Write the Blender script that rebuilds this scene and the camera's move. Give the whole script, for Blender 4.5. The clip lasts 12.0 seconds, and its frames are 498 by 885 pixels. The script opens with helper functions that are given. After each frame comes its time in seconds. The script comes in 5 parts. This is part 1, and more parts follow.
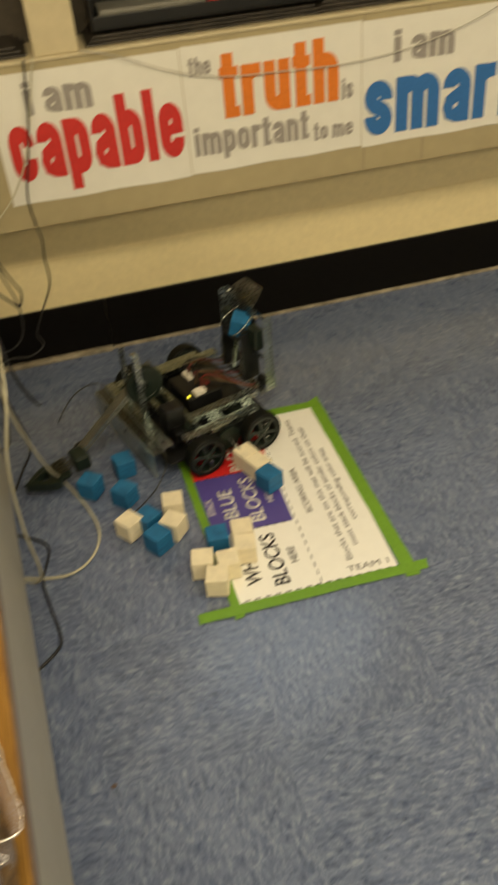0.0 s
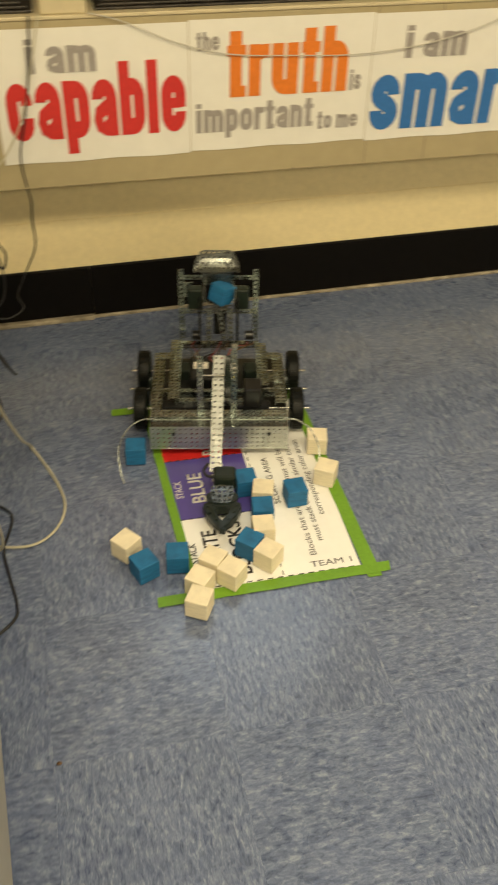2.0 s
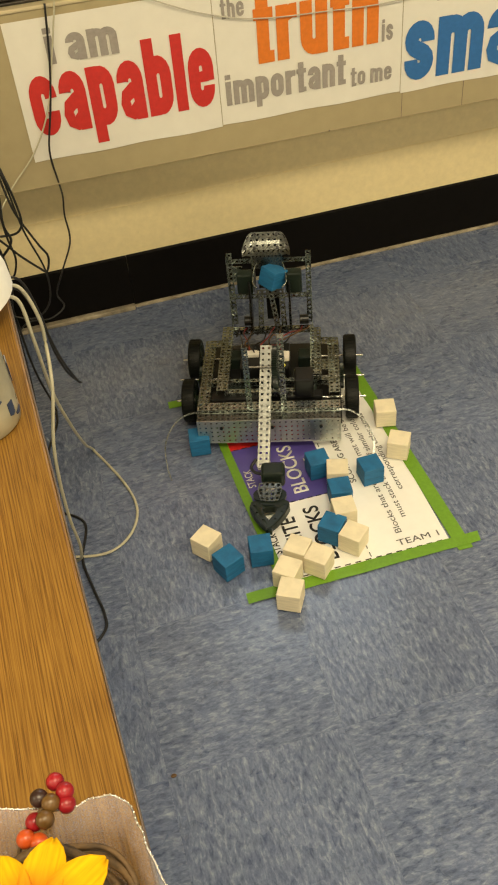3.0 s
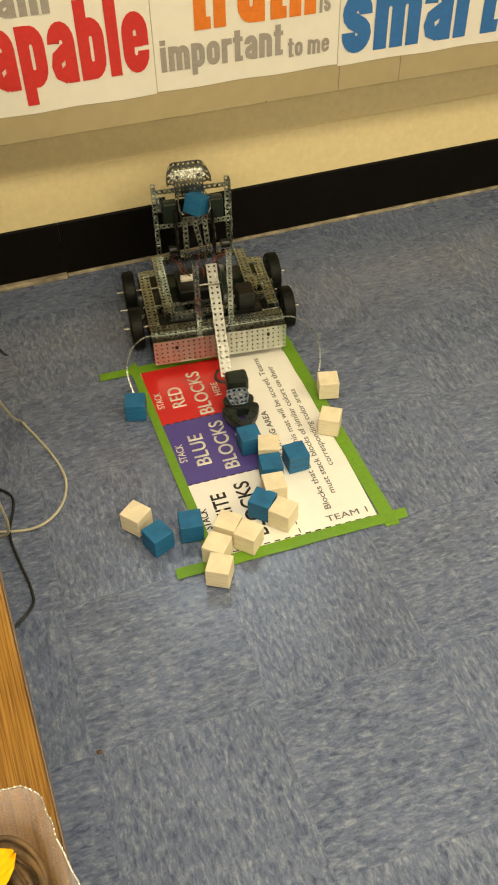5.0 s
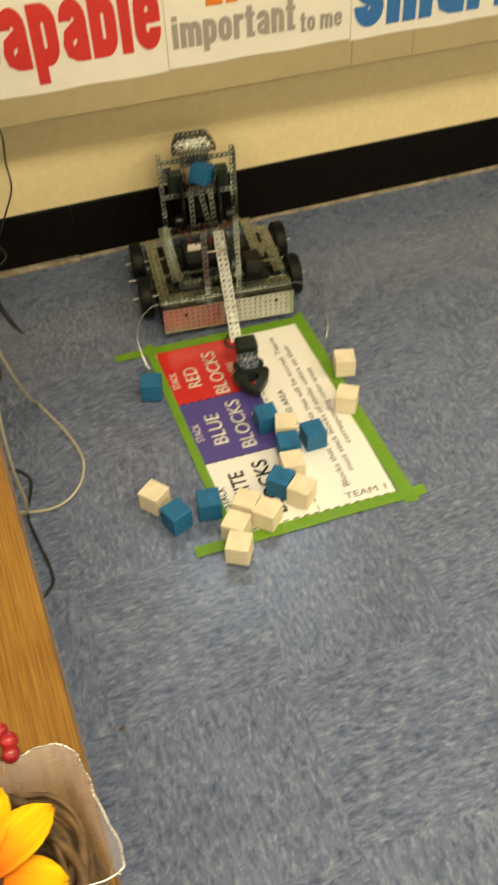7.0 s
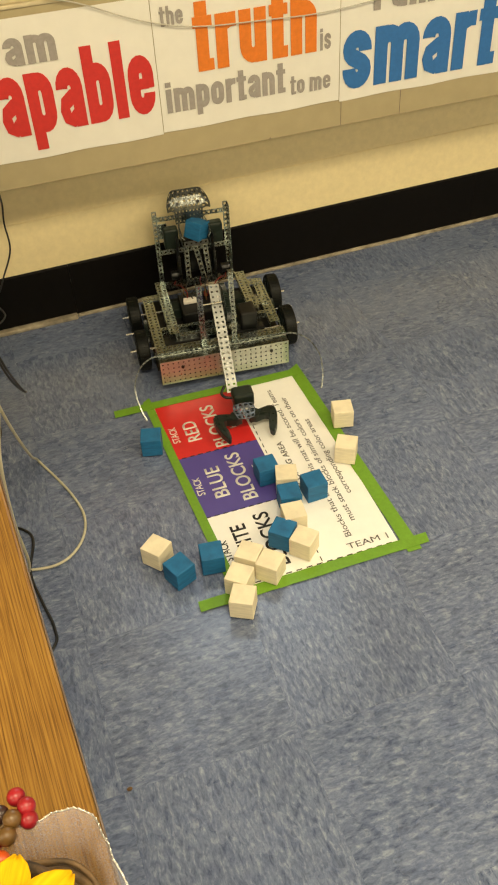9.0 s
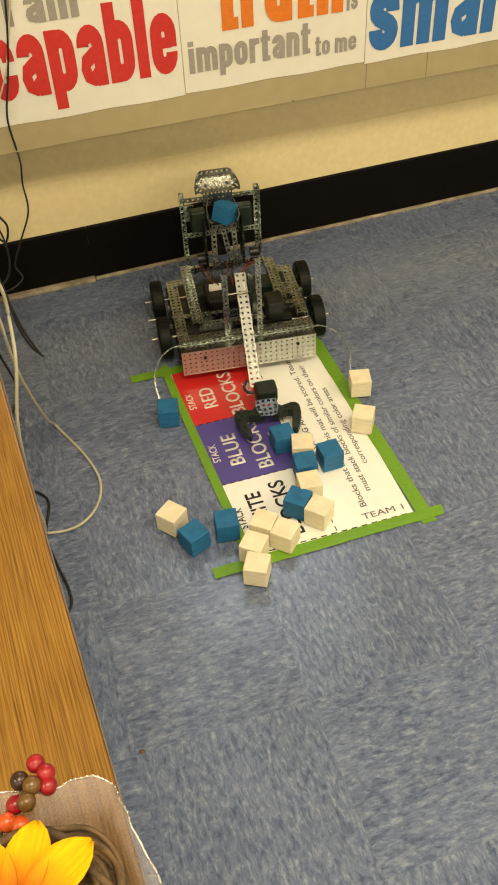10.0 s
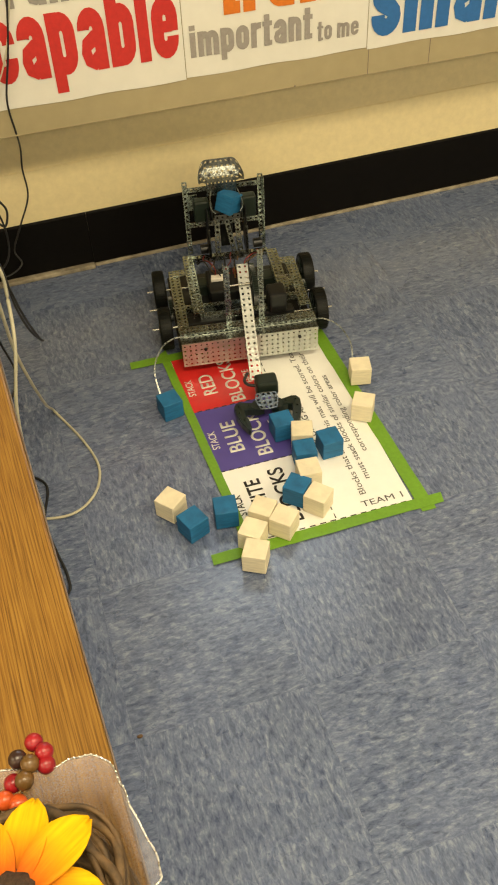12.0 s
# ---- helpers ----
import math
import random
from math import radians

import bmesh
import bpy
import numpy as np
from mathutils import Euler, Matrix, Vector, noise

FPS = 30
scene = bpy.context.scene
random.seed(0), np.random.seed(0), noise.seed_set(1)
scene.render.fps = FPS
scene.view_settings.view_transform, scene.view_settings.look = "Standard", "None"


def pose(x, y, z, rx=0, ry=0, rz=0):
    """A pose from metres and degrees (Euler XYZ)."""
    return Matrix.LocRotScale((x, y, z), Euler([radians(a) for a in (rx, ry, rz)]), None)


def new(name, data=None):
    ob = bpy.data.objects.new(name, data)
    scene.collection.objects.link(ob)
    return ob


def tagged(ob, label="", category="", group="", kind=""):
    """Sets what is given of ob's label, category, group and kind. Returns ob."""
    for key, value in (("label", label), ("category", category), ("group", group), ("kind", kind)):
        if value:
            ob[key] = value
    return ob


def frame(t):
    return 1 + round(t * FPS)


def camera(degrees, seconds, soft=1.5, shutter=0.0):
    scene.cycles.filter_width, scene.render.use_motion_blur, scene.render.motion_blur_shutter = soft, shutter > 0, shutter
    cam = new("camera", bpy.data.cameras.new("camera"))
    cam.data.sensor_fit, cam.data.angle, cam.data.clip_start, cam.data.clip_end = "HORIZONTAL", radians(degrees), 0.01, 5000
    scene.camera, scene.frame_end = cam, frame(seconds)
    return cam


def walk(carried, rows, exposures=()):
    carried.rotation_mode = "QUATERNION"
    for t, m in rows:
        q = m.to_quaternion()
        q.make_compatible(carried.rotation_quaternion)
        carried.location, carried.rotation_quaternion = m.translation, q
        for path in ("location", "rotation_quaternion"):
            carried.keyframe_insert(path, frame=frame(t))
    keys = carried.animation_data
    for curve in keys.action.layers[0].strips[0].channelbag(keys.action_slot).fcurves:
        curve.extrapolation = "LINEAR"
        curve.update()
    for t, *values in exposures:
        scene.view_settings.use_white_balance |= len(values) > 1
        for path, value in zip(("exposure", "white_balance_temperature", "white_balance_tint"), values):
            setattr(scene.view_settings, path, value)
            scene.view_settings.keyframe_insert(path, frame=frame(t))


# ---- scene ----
cam = camera(31.54, 12.0, soft=1.9, shutter=0.5)


def eye_pose(x, y, z, yaw, pitch, roll):
    return pose(x, y, z, 0, 0, yaw) @ pose(0, 0, 0, 90 + pitch) @ pose(0, 0, 0, 0, 0, roll)


PATH = [
    (0, -0.0610, -2.2118, 1.3610, -11.120, -38.854, -5.433),
    (0.1, -0.0747, -2.2130, 1.3771, -9.857, -40.169, -5.495),
    (0.3, -0.1019, -2.2026, 1.3870, -8.959, -41.753, -5.152),
    (0.5, -0.0925, -2.1961, 1.3763, -8.910, -42.499, -6.215),
    (0.7, -0.0959, -2.1914, 1.3829, -10.759, -42.616, -5.924),
    (1, -0.0918, -2.1962, 1.3808, -8.850, -42.839, -5.742),
    (1.2, -0.0725, -2.1890, 1.3732, -6.829, -43.950, -6.850),
    (1.5, -0.0615, -2.2004, 1.3608, -5.404, -43.193, -5.815),
    (1.7, -0.0258, -2.2289, 1.3872, -7.063, -39.285, -0.578),
    (2, -0.0660, -2.1819, 1.3808, -13.709, -40.712, 1.481),
    (2.4, -0.1391, -2.1222, 1.4070, -19.765, -39.302, 0.965),
    (2.5, -0.1606, -2.1024, 1.4017, -18.644, -40.783, 0.339),
    (2.6, -0.1640, -2.0999, 1.3839, -15.862, -41.936, -2.200),
    (2.7, -0.1542, -2.0827, 1.3846, -12.975, -43.024, -4.876),
    (4.3, -0.1319, -2.0809, 1.3332, -10.010, -43.240, -7.110),
    (4.5, -0.1466, -2.0733, 1.3369, -13.192, -42.302, -4.138),
    (5, -0.1239, -2.0725, 1.3856, -16.926, -45.457, -1.555),
    (5.5, -0.1357, -2.0753, 1.3603, -16.614, -43.890, -2.790),
    (6, -0.1360, -2.0807, 1.3761, -17.987, -44.605, -2.253),
    (6.5, -0.1383, -2.0789, 1.3751, -15.570, -45.896, -3.405),
    (6.9, -0.1456, -2.0737, 1.3631, -15.493, -46.510, -3.601),
    (7, -0.1439, -2.0797, 1.3618, -16.003, -46.030, -2.887),
    (7.1, -0.1437, -2.0881, 1.3556, -17.055, -44.630, -2.611),
    (7.2, -0.1402, -2.0853, 1.3744, -17.305, -44.330, -2.432),
    (8.8, -0.1536, -2.0812, 1.3753, -16.365, -42.472, -3.819),
    (9, -0.1553, -2.0792, 1.3730, -16.718, -42.808, -3.663),
    (9.5, -0.1499, -2.0779, 1.3727, -15.120, -43.713, -4.551),
    (10, -0.1604, -2.0683, 1.3738, -15.398, -45.034, -3.413),
    (10.5, -0.1565, -2.0735, 1.3747, -15.562, -44.348, -3.666),
    (11, -0.1672, -2.0691, 1.3707, -16.114, -44.924, -2.642),
    (11.5, -0.1604, -2.0696, 1.3702, -14.670, -45.475, -3.661),
    (12, -0.1626, -2.0709, 1.3656, -15.445, -45.638, -3.062),
]
walk(cam, [(r[0], eye_pose(*r[1:])) for r in PATH],
     exposures=[(0.0, -0.06), (0.35, 0.26), (1.5, 0.31), (2.0, 0.25), (2.5, 0.22), (4.4, 0.34), (12.0, 0.40)])

# ---- light ----
world = bpy.data.worlds.new("room_air")
scene.world = world
world.use_nodes = True
world.node_tree.nodes["Background"].inputs[0].default_value = (1.0, 0.85, 0.62, 1)
world.node_tree.nodes["Background"].inputs[1].default_value = 0.05
WARM = (1.0, 0.835, 0.53)
TROFFERS = [(0.1, -2.25), (0.1, -4.7), (-2.5, -2.25), (-2.5, -4.7), (2.7, -2.25), (2.7, -4.7)]
for lx, ly in TROFFERS:
    lamp = bpy.data.lights.new("troffer_light", "AREA")
    lamp.shape, lamp.size, lamp.size_y = "RECTANGLE", 1.2, 0.6
    lamp.energy, lamp.color = 37.5, WARM
    new("troffer_light", lamp).matrix_world = pose(lx, ly, 2.66)

# daylight through the window over the ledge
WX0, WX1, WZ0, WZ1 = 0.10, 0.86, 1.28, 1.92
lamp = bpy.data.lights.new("window_daylight", "AREA")
lamp.shape, lamp.size, lamp.size_y = "RECTANGLE", WX1 - WX0 - 0.08, WZ1 - WZ0 - 0.08
lamp.energy, lamp.color = 5.2, (0.80, 0.90, 1.0)
new("window_daylight", lamp).matrix_world = pose((WX0 + WX1) / 2, 0.045, (WZ0 + WZ1) / 2, -90)


# ---- materials ----
def nodes_of(name):
    m = bpy.data.materials.new(name)
    m.use_nodes = True
    nt = m.node_tree
    return m, nt, nt.nodes["Principled BSDF"]


def ramp(nt, src, stops):
    r = nt.nodes.new("ShaderNodeValToRGB")
    while len(r.color_ramp.elements) < len(stops):
        r.color_ramp.elements.new(0.5)
    for e, (p, c) in zip(r.color_ramp.elements, stops):
        e.position, e.color = p, (*c, 1)
    nt.links.new(src, r.inputs[0])
    return r.outputs[0]


def coords(nt, scale=(1, 1, 1), randomise=False):
    tc = nt.nodes.new("ShaderNodeTexCoord")
    mp = nt.nodes.new("ShaderNodeMapping")
    mp.inputs["Scale"].default_value = scale
    out = tc.outputs["Object"]
    if randomise:
        info = nt.nodes.new("ShaderNodeObjectInfo")
        mul = nt.nodes.new("ShaderNodeMath")
        mul.operation = "MULTIPLY"
        mul.inputs[1].default_value = 37.0
        nt.links.new(info.outputs["Random"], mul.inputs[0])
        add = nt.nodes.new("ShaderNodeVectorMath")
        add.operation = "ADD"
        nt.links.new(out, add.inputs[0])
        nt.links.new(mul.outputs[0], add.inputs[1])
        out = add.outputs[0]
    nt.links.new(out, mp.inputs[0])
    return mp.outputs[0]


def noise_tex(nt, vec, scale, detail=4, rough=0.6, dist=0.0):
    n = nt.nodes.new("ShaderNodeTexNoise")
    n.inputs["Scale"].default_value, n.inputs["Detail"].default_value = scale, detail
    n.inputs["Roughness"].default_value, n.inputs["Distortion"].default_value = rough, dist
    nt.links.new(vec, n.inputs["Vector"])
    return n.outputs["Fac"]


def mix(nt, a, b, fac, mode="MIX"):
    m = nt.nodes.new("ShaderNodeMix")
    m.data_type, m.blend_type = "RGBA", mode
    for sock, v in ((m.inputs[6], a), (m.inputs[7], b), (m.inputs[0], fac)):
        if isinstance(v, (int, float)):
            sock.default_value = v
        elif isinstance(v, tuple):
            sock.default_value = (*v, 1)
        else:
            nt.links.new(v, sock)
    return m.outputs[2]


def bump(nt, bsdf, height, strength, dist=0.002):
    b = nt.nodes.new("ShaderNodeBump")
    b.inputs["Strength"].default_value, b.inputs["Distance"].default_value = strength, dist
    nt.links.new(height, b.inputs["Height"])
    nt.links.new(b.outputs[0], bsdf.inputs["Normal"])


def plain(name, color, rough=0.5, metal=0.0, var=0.12, scale=60.0, bumped=0.08, stretch=(1, 1, 1), rand=False, coarse=6.0, spec=0.5):
    """A surface with fine grain, broad stains and a little relief."""
    m, nt, b = nodes_of(name)
    v = coords(nt, stretch, rand)
    fine, broad = noise_tex(nt, v, scale), noise_tex(nt, v, coarse, 3)
    lo, hi = tuple(c * (1 - var) for c in color), tuple(min(1, c * (1 + var)) for c in color)
    c1 = ramp(nt, fine, [(0.3, lo), (0.7, hi)])
    c2 = ramp(nt, broad, [(0.3, (1 - var * 0.7,) * 3), (0.7, (1.0, 1.0, 1.0))])
    nt.links.new(mix(nt, c1, c2, 1.0, "MULTIPLY"), b.inputs["Base Color"])
    rr = ramp(nt, broad, [(0.3, (max(0, rough - 0.08),) * 3), (0.7, (min(1, rough + 0.08),) * 3)])
    nt.links.new(rr, b.inputs["Roughness"])
    b.inputs["Metallic"].default_value = metal
    b.inputs["Specular IOR Level"].default_value = spec
    if bumped:
        bump(nt, b, fine, bumped)
    return m


def floor_material():
    m, nt, b = nodes_of("vinyl_tile")
    v = coords(nt, (1, 1, 1), True)
    f1 = noise_tex(nt, coords(nt, (52, 135, 1), True), 1.0, 4, 0.62, 0.5)
    f2 = noise_tex(nt, coords(nt, (210, 330, 1), True), 1.0, 2, 0.6, 0.5)
    f3 = noise_tex(nt, coords(nt, (34, 60, 1), True), 1.0, 3, 0.55, 1.2)
    broad = noise_tex(nt, v, 7.0, 4)
    c1 = ramp(nt, f1, [(0.30, (0.066, 0.088, 0.156)), (0.45, (0.124, 0.156, 0.256)), (0.56, (0.162, 0.197, 0.302)), (0.70, (0.262, 0.308, 0.405))])
    c2 = ramp(nt, f2, [(0.34, (0.74, 0.74, 0.77)), (0.5, (1, 1, 1)), (0.66, (1.18, 1.17, 1.13))])
    c3 = ramp(nt, f3, [(0.36, (0.80, 0.82, 0.88)), (0.52, (1, 1, 1)), (0.66, (1.12, 1.12, 1.08))])
    c = mix(nt, mix(nt, c1, c2, 0.55, "MULTIPLY"), c3, 0.9, "MULTIPLY")
    c = mix(nt, c, ramp(nt, broad, [(0.3, (0.90, 0.90, 0.90)), (0.7, (1.05, 1.05, 1.05))]), 1.0, "MULTIPLY")
    nt.links.new(c, b.inputs["Base Color"])
    nt.links.new(ramp(nt, broad, [(0.3, (0.22,) * 3), (0.7, (0.33,) * 3)]), b.inputs["Roughness"])
    b.inputs["Specular IOR Level"].default_value = 0.55
    bump(nt, b, noise_tex(nt, v, 22.0, 3), 0.10, 0.003)
    return m


def oak_material():
    m, nt, b = nodes_of("oak_laminate")
    fine = noise_tex(nt, coords(nt, (760, 12, 20)), 1.0, 3, 0.6, 0.3)
    band = nt.nodes.new("ShaderNodeTexWave")
    band.wave_type, band.bands_direction = "BANDS", "X"
    for sock, value in (("Scale", 92.0), ("Distortion", 5.0), ("Detail", 2.0), ("Detail Scale", 1.6), ("Detail Roughness", 0.6)):
        band.inputs[sock].default_value = value
    nt.links.new(coords(nt, (1, 0.045, 1)), band.inputs["Vector"])
    lines = mix(nt, band.outputs["Fac"], noise_tex(nt, coords(nt, (300, 22, 8)), 1.0, 2, 0.6), 0.45)
    wave = noise_tex(nt, coords(nt, (24, 0.8, 4)), 1.0, 3, 0.5, 0.8)
    c1 = ramp(nt, fine, [(0.36, (0.135, 0.062, 0.010)), (0.48, (0.218, 0.112, 0.019)), (0.66, (0.285, 0.156, 0.030))])
    c0 = ramp(nt, lines, [(0.26, (0.62, 0.56, 0.50)), (0.42, (0.93, 0.92, 0.91)), (0.75, (1.03, 1.03, 1.0))])
    c2 = ramp(nt, wave, [(0.3, (0.94, 0.92, 0.90)), (0.65, (1.04, 1.02, 1.0))])
    c1 = mix(nt, c1, c0, 0.7, "MULTIPLY")
    nt.links.new(mix(nt, c1, c2, 1.0, "MULTIPLY"), b.inputs["Base Color"])
    b.inputs["Roughness"].default_value = 0.45
    b.inputs["Specular IOR Level"].default_value = 0.3
    bump(nt, b, fine, 0.06)
    return m


def metal_material(name, color, rough, var=0.25, dents=0.0):
    m, nt, b = nodes_of(name)
    v = coords(nt)
    broad = noise_tex(nt, v, 22.0, 4)
    fine = noise_tex(nt, v, 240.0, 3)
    nt.links.new(ramp(nt, broad, [(0.3, tuple(c * (1 - var) for c in color)), (0.7, color)]), b.inputs["Base Color"])
    nt.links.new(ramp(nt, fine, [(0.3, (rough - 0.08,) * 3), (0.7, (rough + 0.12,) * 3)]), b.inputs["Roughness"])
    b.inputs["Metallic"].default_value = 1.0
    if dents:
        bump(nt, b, noise_tex(nt, v, 45.0, 2), dents, 0.004)
    return m


def sheer_material():
    m, nt, b = nodes_of("sheer_organza")
    weave = noise_tex(nt, coords(nt, (1, 1, 1)), 900.0, 2)
    b.inputs["Base Color"].default_value = (0.44, 0.42, 0.475, 1)
    b.inputs["Roughness"].default_value = 0.5
    nt.links.new(ramp(nt, weave, [(0.3, (0.27,) * 3), (0.7, (0.47,) * 3)]), b.inputs["Alpha"])
    return m


def petal_material():
    m, nt, b = nodes_of("petal_cloth")
    v = coords(nt)
    grad = nt.nodes.new("ShaderNodeSeparateXYZ")
    nt.links.new(v, grad.inputs[0])
    base = ramp(nt, grad.outputs["Y"], [(0.014, (0.45, 0.085, 0.006)), (0.027, (0.62, 0.21, 0.006)), (0.042, (0.72, 0.40, 0.002))])
    veins = noise_tex(nt, coords(nt, (420, 30, 30)), 1.0, 3)
    nt.links.new(mix(nt, base, ramp(nt, veins, [(0.3, (0.80, 0.76, 0.6)), (0.7, (1, 1, 1))]), 1.0, "MULTIPLY"), b.inputs["Base Color"])
    b.inputs["Roughness"].default_value = 0.8
    b.inputs["Specular IOR Level"].default_value = 0.15
    bump(nt, b, veins, 0.2)
    return m


def block_wood(name, color, var):
    m, nt, b = nodes_of(name)
    g = coords(nt, (30, 30, 220), True)
    grain = noise_tex(nt, g, 1.0, 4, 0.6, 0.3)
    blot = noise_tex(nt, coords(nt, (1, 1, 1), True), 30.0, 3)
    lo, hi = tuple(c * (1 - var) for c in color), tuple(min(1, c * (1 + var * 0.5)) for c in color)
    c = mix(nt, ramp(nt, grain, [(0.35, lo), (0.6, hi)]), ramp(nt, blot, [(0.3, (1 - var * 0.6,) * 3), (0.7, (1, 1, 1))]), 1.0, "MULTIPLY")
    nt.links.new(c, b.inputs["Base Color"])
    b.inputs["Roughness"].default_value = 0.62
    bump(nt, b, grain, 0.1)
    return m


M_FLOOR = floor_material()
M_OAK = oak_material()
M_BLOCKWALL = plain("cream_wall_paint", (0.77, 0.655, 0.385), 0.55, var=0.05, scale=60, bumped=0.16, coarse=3.0)
M_MORTAR = plain("painted_joint", (0.79, 0.68, 0.42), 0.6, var=0.05, scale=120)
M_LEDGE = plain("tan_enamel", (0.40, 0.335, 0.195), 0.45, var=0.04, scale=30, bumped=0.03, coarse=2.0)
M_CREAM = plain("beige_enamel", (0.56, 0.48, 0.31), 0.5, var=0.05, scale=40, bumped=0.03)
M_BASE = plain("black_vinyl_base", (0.0045, 0.0038, 0.0036), 0.55, var=0.25, scale=50, bumped=0.05, spec=0.10)
M_STRIP = plain("worn_strip", (0.40, 0.345, 0.25), 0.5, var=0.55, scale=22, coarse=4)
M_CEIL = plain("ceiling_tile", (0.75, 0.73, 0.66), 0.9, var=0.08, scale=80)
M_ROOM = plain("room_wall_paint", (0.66, 0.60, 0.45), 0.6, var=0.05, scale=80)
M_PAPER = plain("banner_paper", (0.76, 0.74, 0.68), 0.5, var=0.025, scale=25, bumped=0.03)
M_MAT = plain("mat_paper", (0.91, 0.90, 0.86), 0.38, var=0.02, scale=40, bumped=0.02)
M_RED_INK = plain("red_ink", (0.56, 0.028, 0.022), 0.5, var=0.08, scale=90, bumped=0)
M_ORANGE_INK = plain("orange_ink", (0.72, 0.19, 0.015), 0.5, var=0.08, scale=90, bumped=0)
M_BLUE_INK = plain("blue_ink", (0.03, 0.15, 0.43), 0.5, var=0.08, scale=90, bumped=0)
M_GREY_INK = plain("grey_ink", (0.33, 0.30, 0.28), 0.5, var=0.1, scale=120, bumped=0)
M_RED_CELL = plain("mat_red", (0.62, 0.022, 0.020), 0.36, var=0.05, scale=40, bumped=0.02)
M_BLUE_CELL = plain("mat_purple_blue", (0.085, 0.062, 0.30), 0.36, var=0.05, scale=40, bumped=0.02)
M_BLACK_INK = plain("black_ink", (0.02, 0.018, 0.018), 0.5, var=0.2, bumped=0)
M_DULL_INK = plain("dark_grey_ink", (0.12, 0.11, 0.105), 0.5, var=0.2, bumped=0)
M_TAPE = plain("green_tape", (0.155, 0.33, 0.018), 0.5, var=0.1, scale=160, bumped=0.15, coarse=14)
M_BLUE_BLOCK = block_wood("blue_stained_wood", (0.012, 0.145, 0.335), 0.22)
M_WHITE_BLOCK = block_wood("pale_wood", (0.85, 0.76, 0.555), 0.09)
M_STEEL = metal_material("zinc_steel", (0.44, 0.485, 0.455), 0.24, 0.3, 0.4)
M_PLATE = metal_material("bright_plate", (0.62, 0.65, 0.61), 0.34, 0.2, 0.25)
M_ARM = metal_material("bright_steel", (0.37, 0.38, 0.36), 0.46, 0.3, 0.3)
M_HOOD = metal_material("dull_steel", (0.19, 0.20, 0.185), 0.27, 0.35, 0.2)
M_FEELER = metal_material("grey_spring_steel", (0.17, 0.175, 0.165), 0.42, 0.3)
M_SHAFT = metal_material("shaft_steel", (0.8, 0.79, 0.76), 0.22, 0.1)
M_RUBBER = plain("black_rubber", (0.005, 0.006, 0.005), 0.48, var=0.3, scale=80, bumped=0.1, spec=0.2)
M_GREEN_PLASTIC = plain("dark_green_plastic", (0.008, 0.016, 0.011), 0.36, var=0.2, scale=70, bumped=0.03)
M_BLACK_PLASTIC = plain("black_plastic", (0.005, 0.0052, 0.0055), 0.36, var=0.25, scale=70, bumped=0.03)
M_WHITE_LABEL = plain("white_label", (0.78, 0.74, 0.66), 0.5, var=0.08, bumped=0)
M_RED_PLASTIC = plain("dark_red_plastic", (0.20, 0.018, 0.014), 0.4, var=0.15, bumped=0)
M_GREY_STEEL = plain("grey_desk_steel", (0.40, 0.385, 0.335), 0.45, var=0.05, scale=40, bumped=0.03, coarse=3)
M_EDGE = plain("dark_edging", (0.17, 0.125, 0.10), 0.5, var=0.15)
M_CORD_BLACK = plain("black_cord", (0.012, 0.012, 0.013), 0.45, var=0.2, bumped=0)
M_CORD_BEIGE = plain("beige_cord", (0.52, 0.49, 0.36), 0.5, var=0.08, bumped=0)
M_CORD_GREY = plain("grey_string", (0.50, 0.47, 0.40), 0.6, var=0.08, bumped=0)
M_SHADE = plain("white_shade", (0.86, 0.85, 0.80), 0.6, var=0.03)
M_JAR = plain("stoneware_glaze", (0.40, 0.37, 0.27), 0.3, var=0.12, scale=35, coarse=12)
M_JAR_BLUE = plain("navy_glaze", (0.03, 0.045, 0.10), 0.3, var=0.15)
M_WICKER = plain("dark_wicker", (0.135, 0.078, 0.030), 0.7, var=0.7, scale=60, bumped=0.5, stretch=(1, 1, 4))
M_SILVER_TRIM = metal_material("silver_trim", (0.85, 0.84, 0.82), 0.28, 0.3)
M_SHEER = sheer_material()
M_PETAL = petal_material()
M_SEED = plain("brown_seed_head", (0.045, 0.022, 0.010), 0.9, var=0.5, scale=300, bumped=0.8)
M_BERRIES = [plain("red_berry", (0.27, 0.008, 0.014), 0.32, var=0.25), plain("dark_berry", (0.035, 0.016, 0.012), 0.3, var=0.2),
             plain("bronze_berry", (0.115, 0.058, 0.014), 0.35, var=0.2), plain("orange_berry", (0.50, 0.075, 0.012), 0.35, var=0.12)]
M_DARK_GOODS = plain("dark_goods", (0.030, 0.024, 0.018), 0.5, var=0.5, scale=20, coarse=5)
M_GREY_GOODS = plain("grey_goods", (0.16, 0.155, 0.135), 0.45, var=0.25, scale=15, coarse=5)
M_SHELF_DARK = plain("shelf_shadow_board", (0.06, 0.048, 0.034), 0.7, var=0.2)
M_GREEN_GOODS = plain("green_goods", (0.05, 0.22, 0.06), 0.5)
M_DIFFUSER, _nt, _b = nodes_of("lamp_diffuser")
_b.inputs["Emission Color"].default_value = (*WARM, 1)
_b.inputs["Emission Strength"].default_value = 3.0
M_OVERCAST, _nt, _b = nodes_of("overcast_sky")
_b.inputs["Emission Color"].default_value = (0.62, 0.82, 1.0, 1)
_b.inputs["Emission Strength"].default_value = 2.0
M_GLASS, _nt, _b = nodes_of("window_glass")
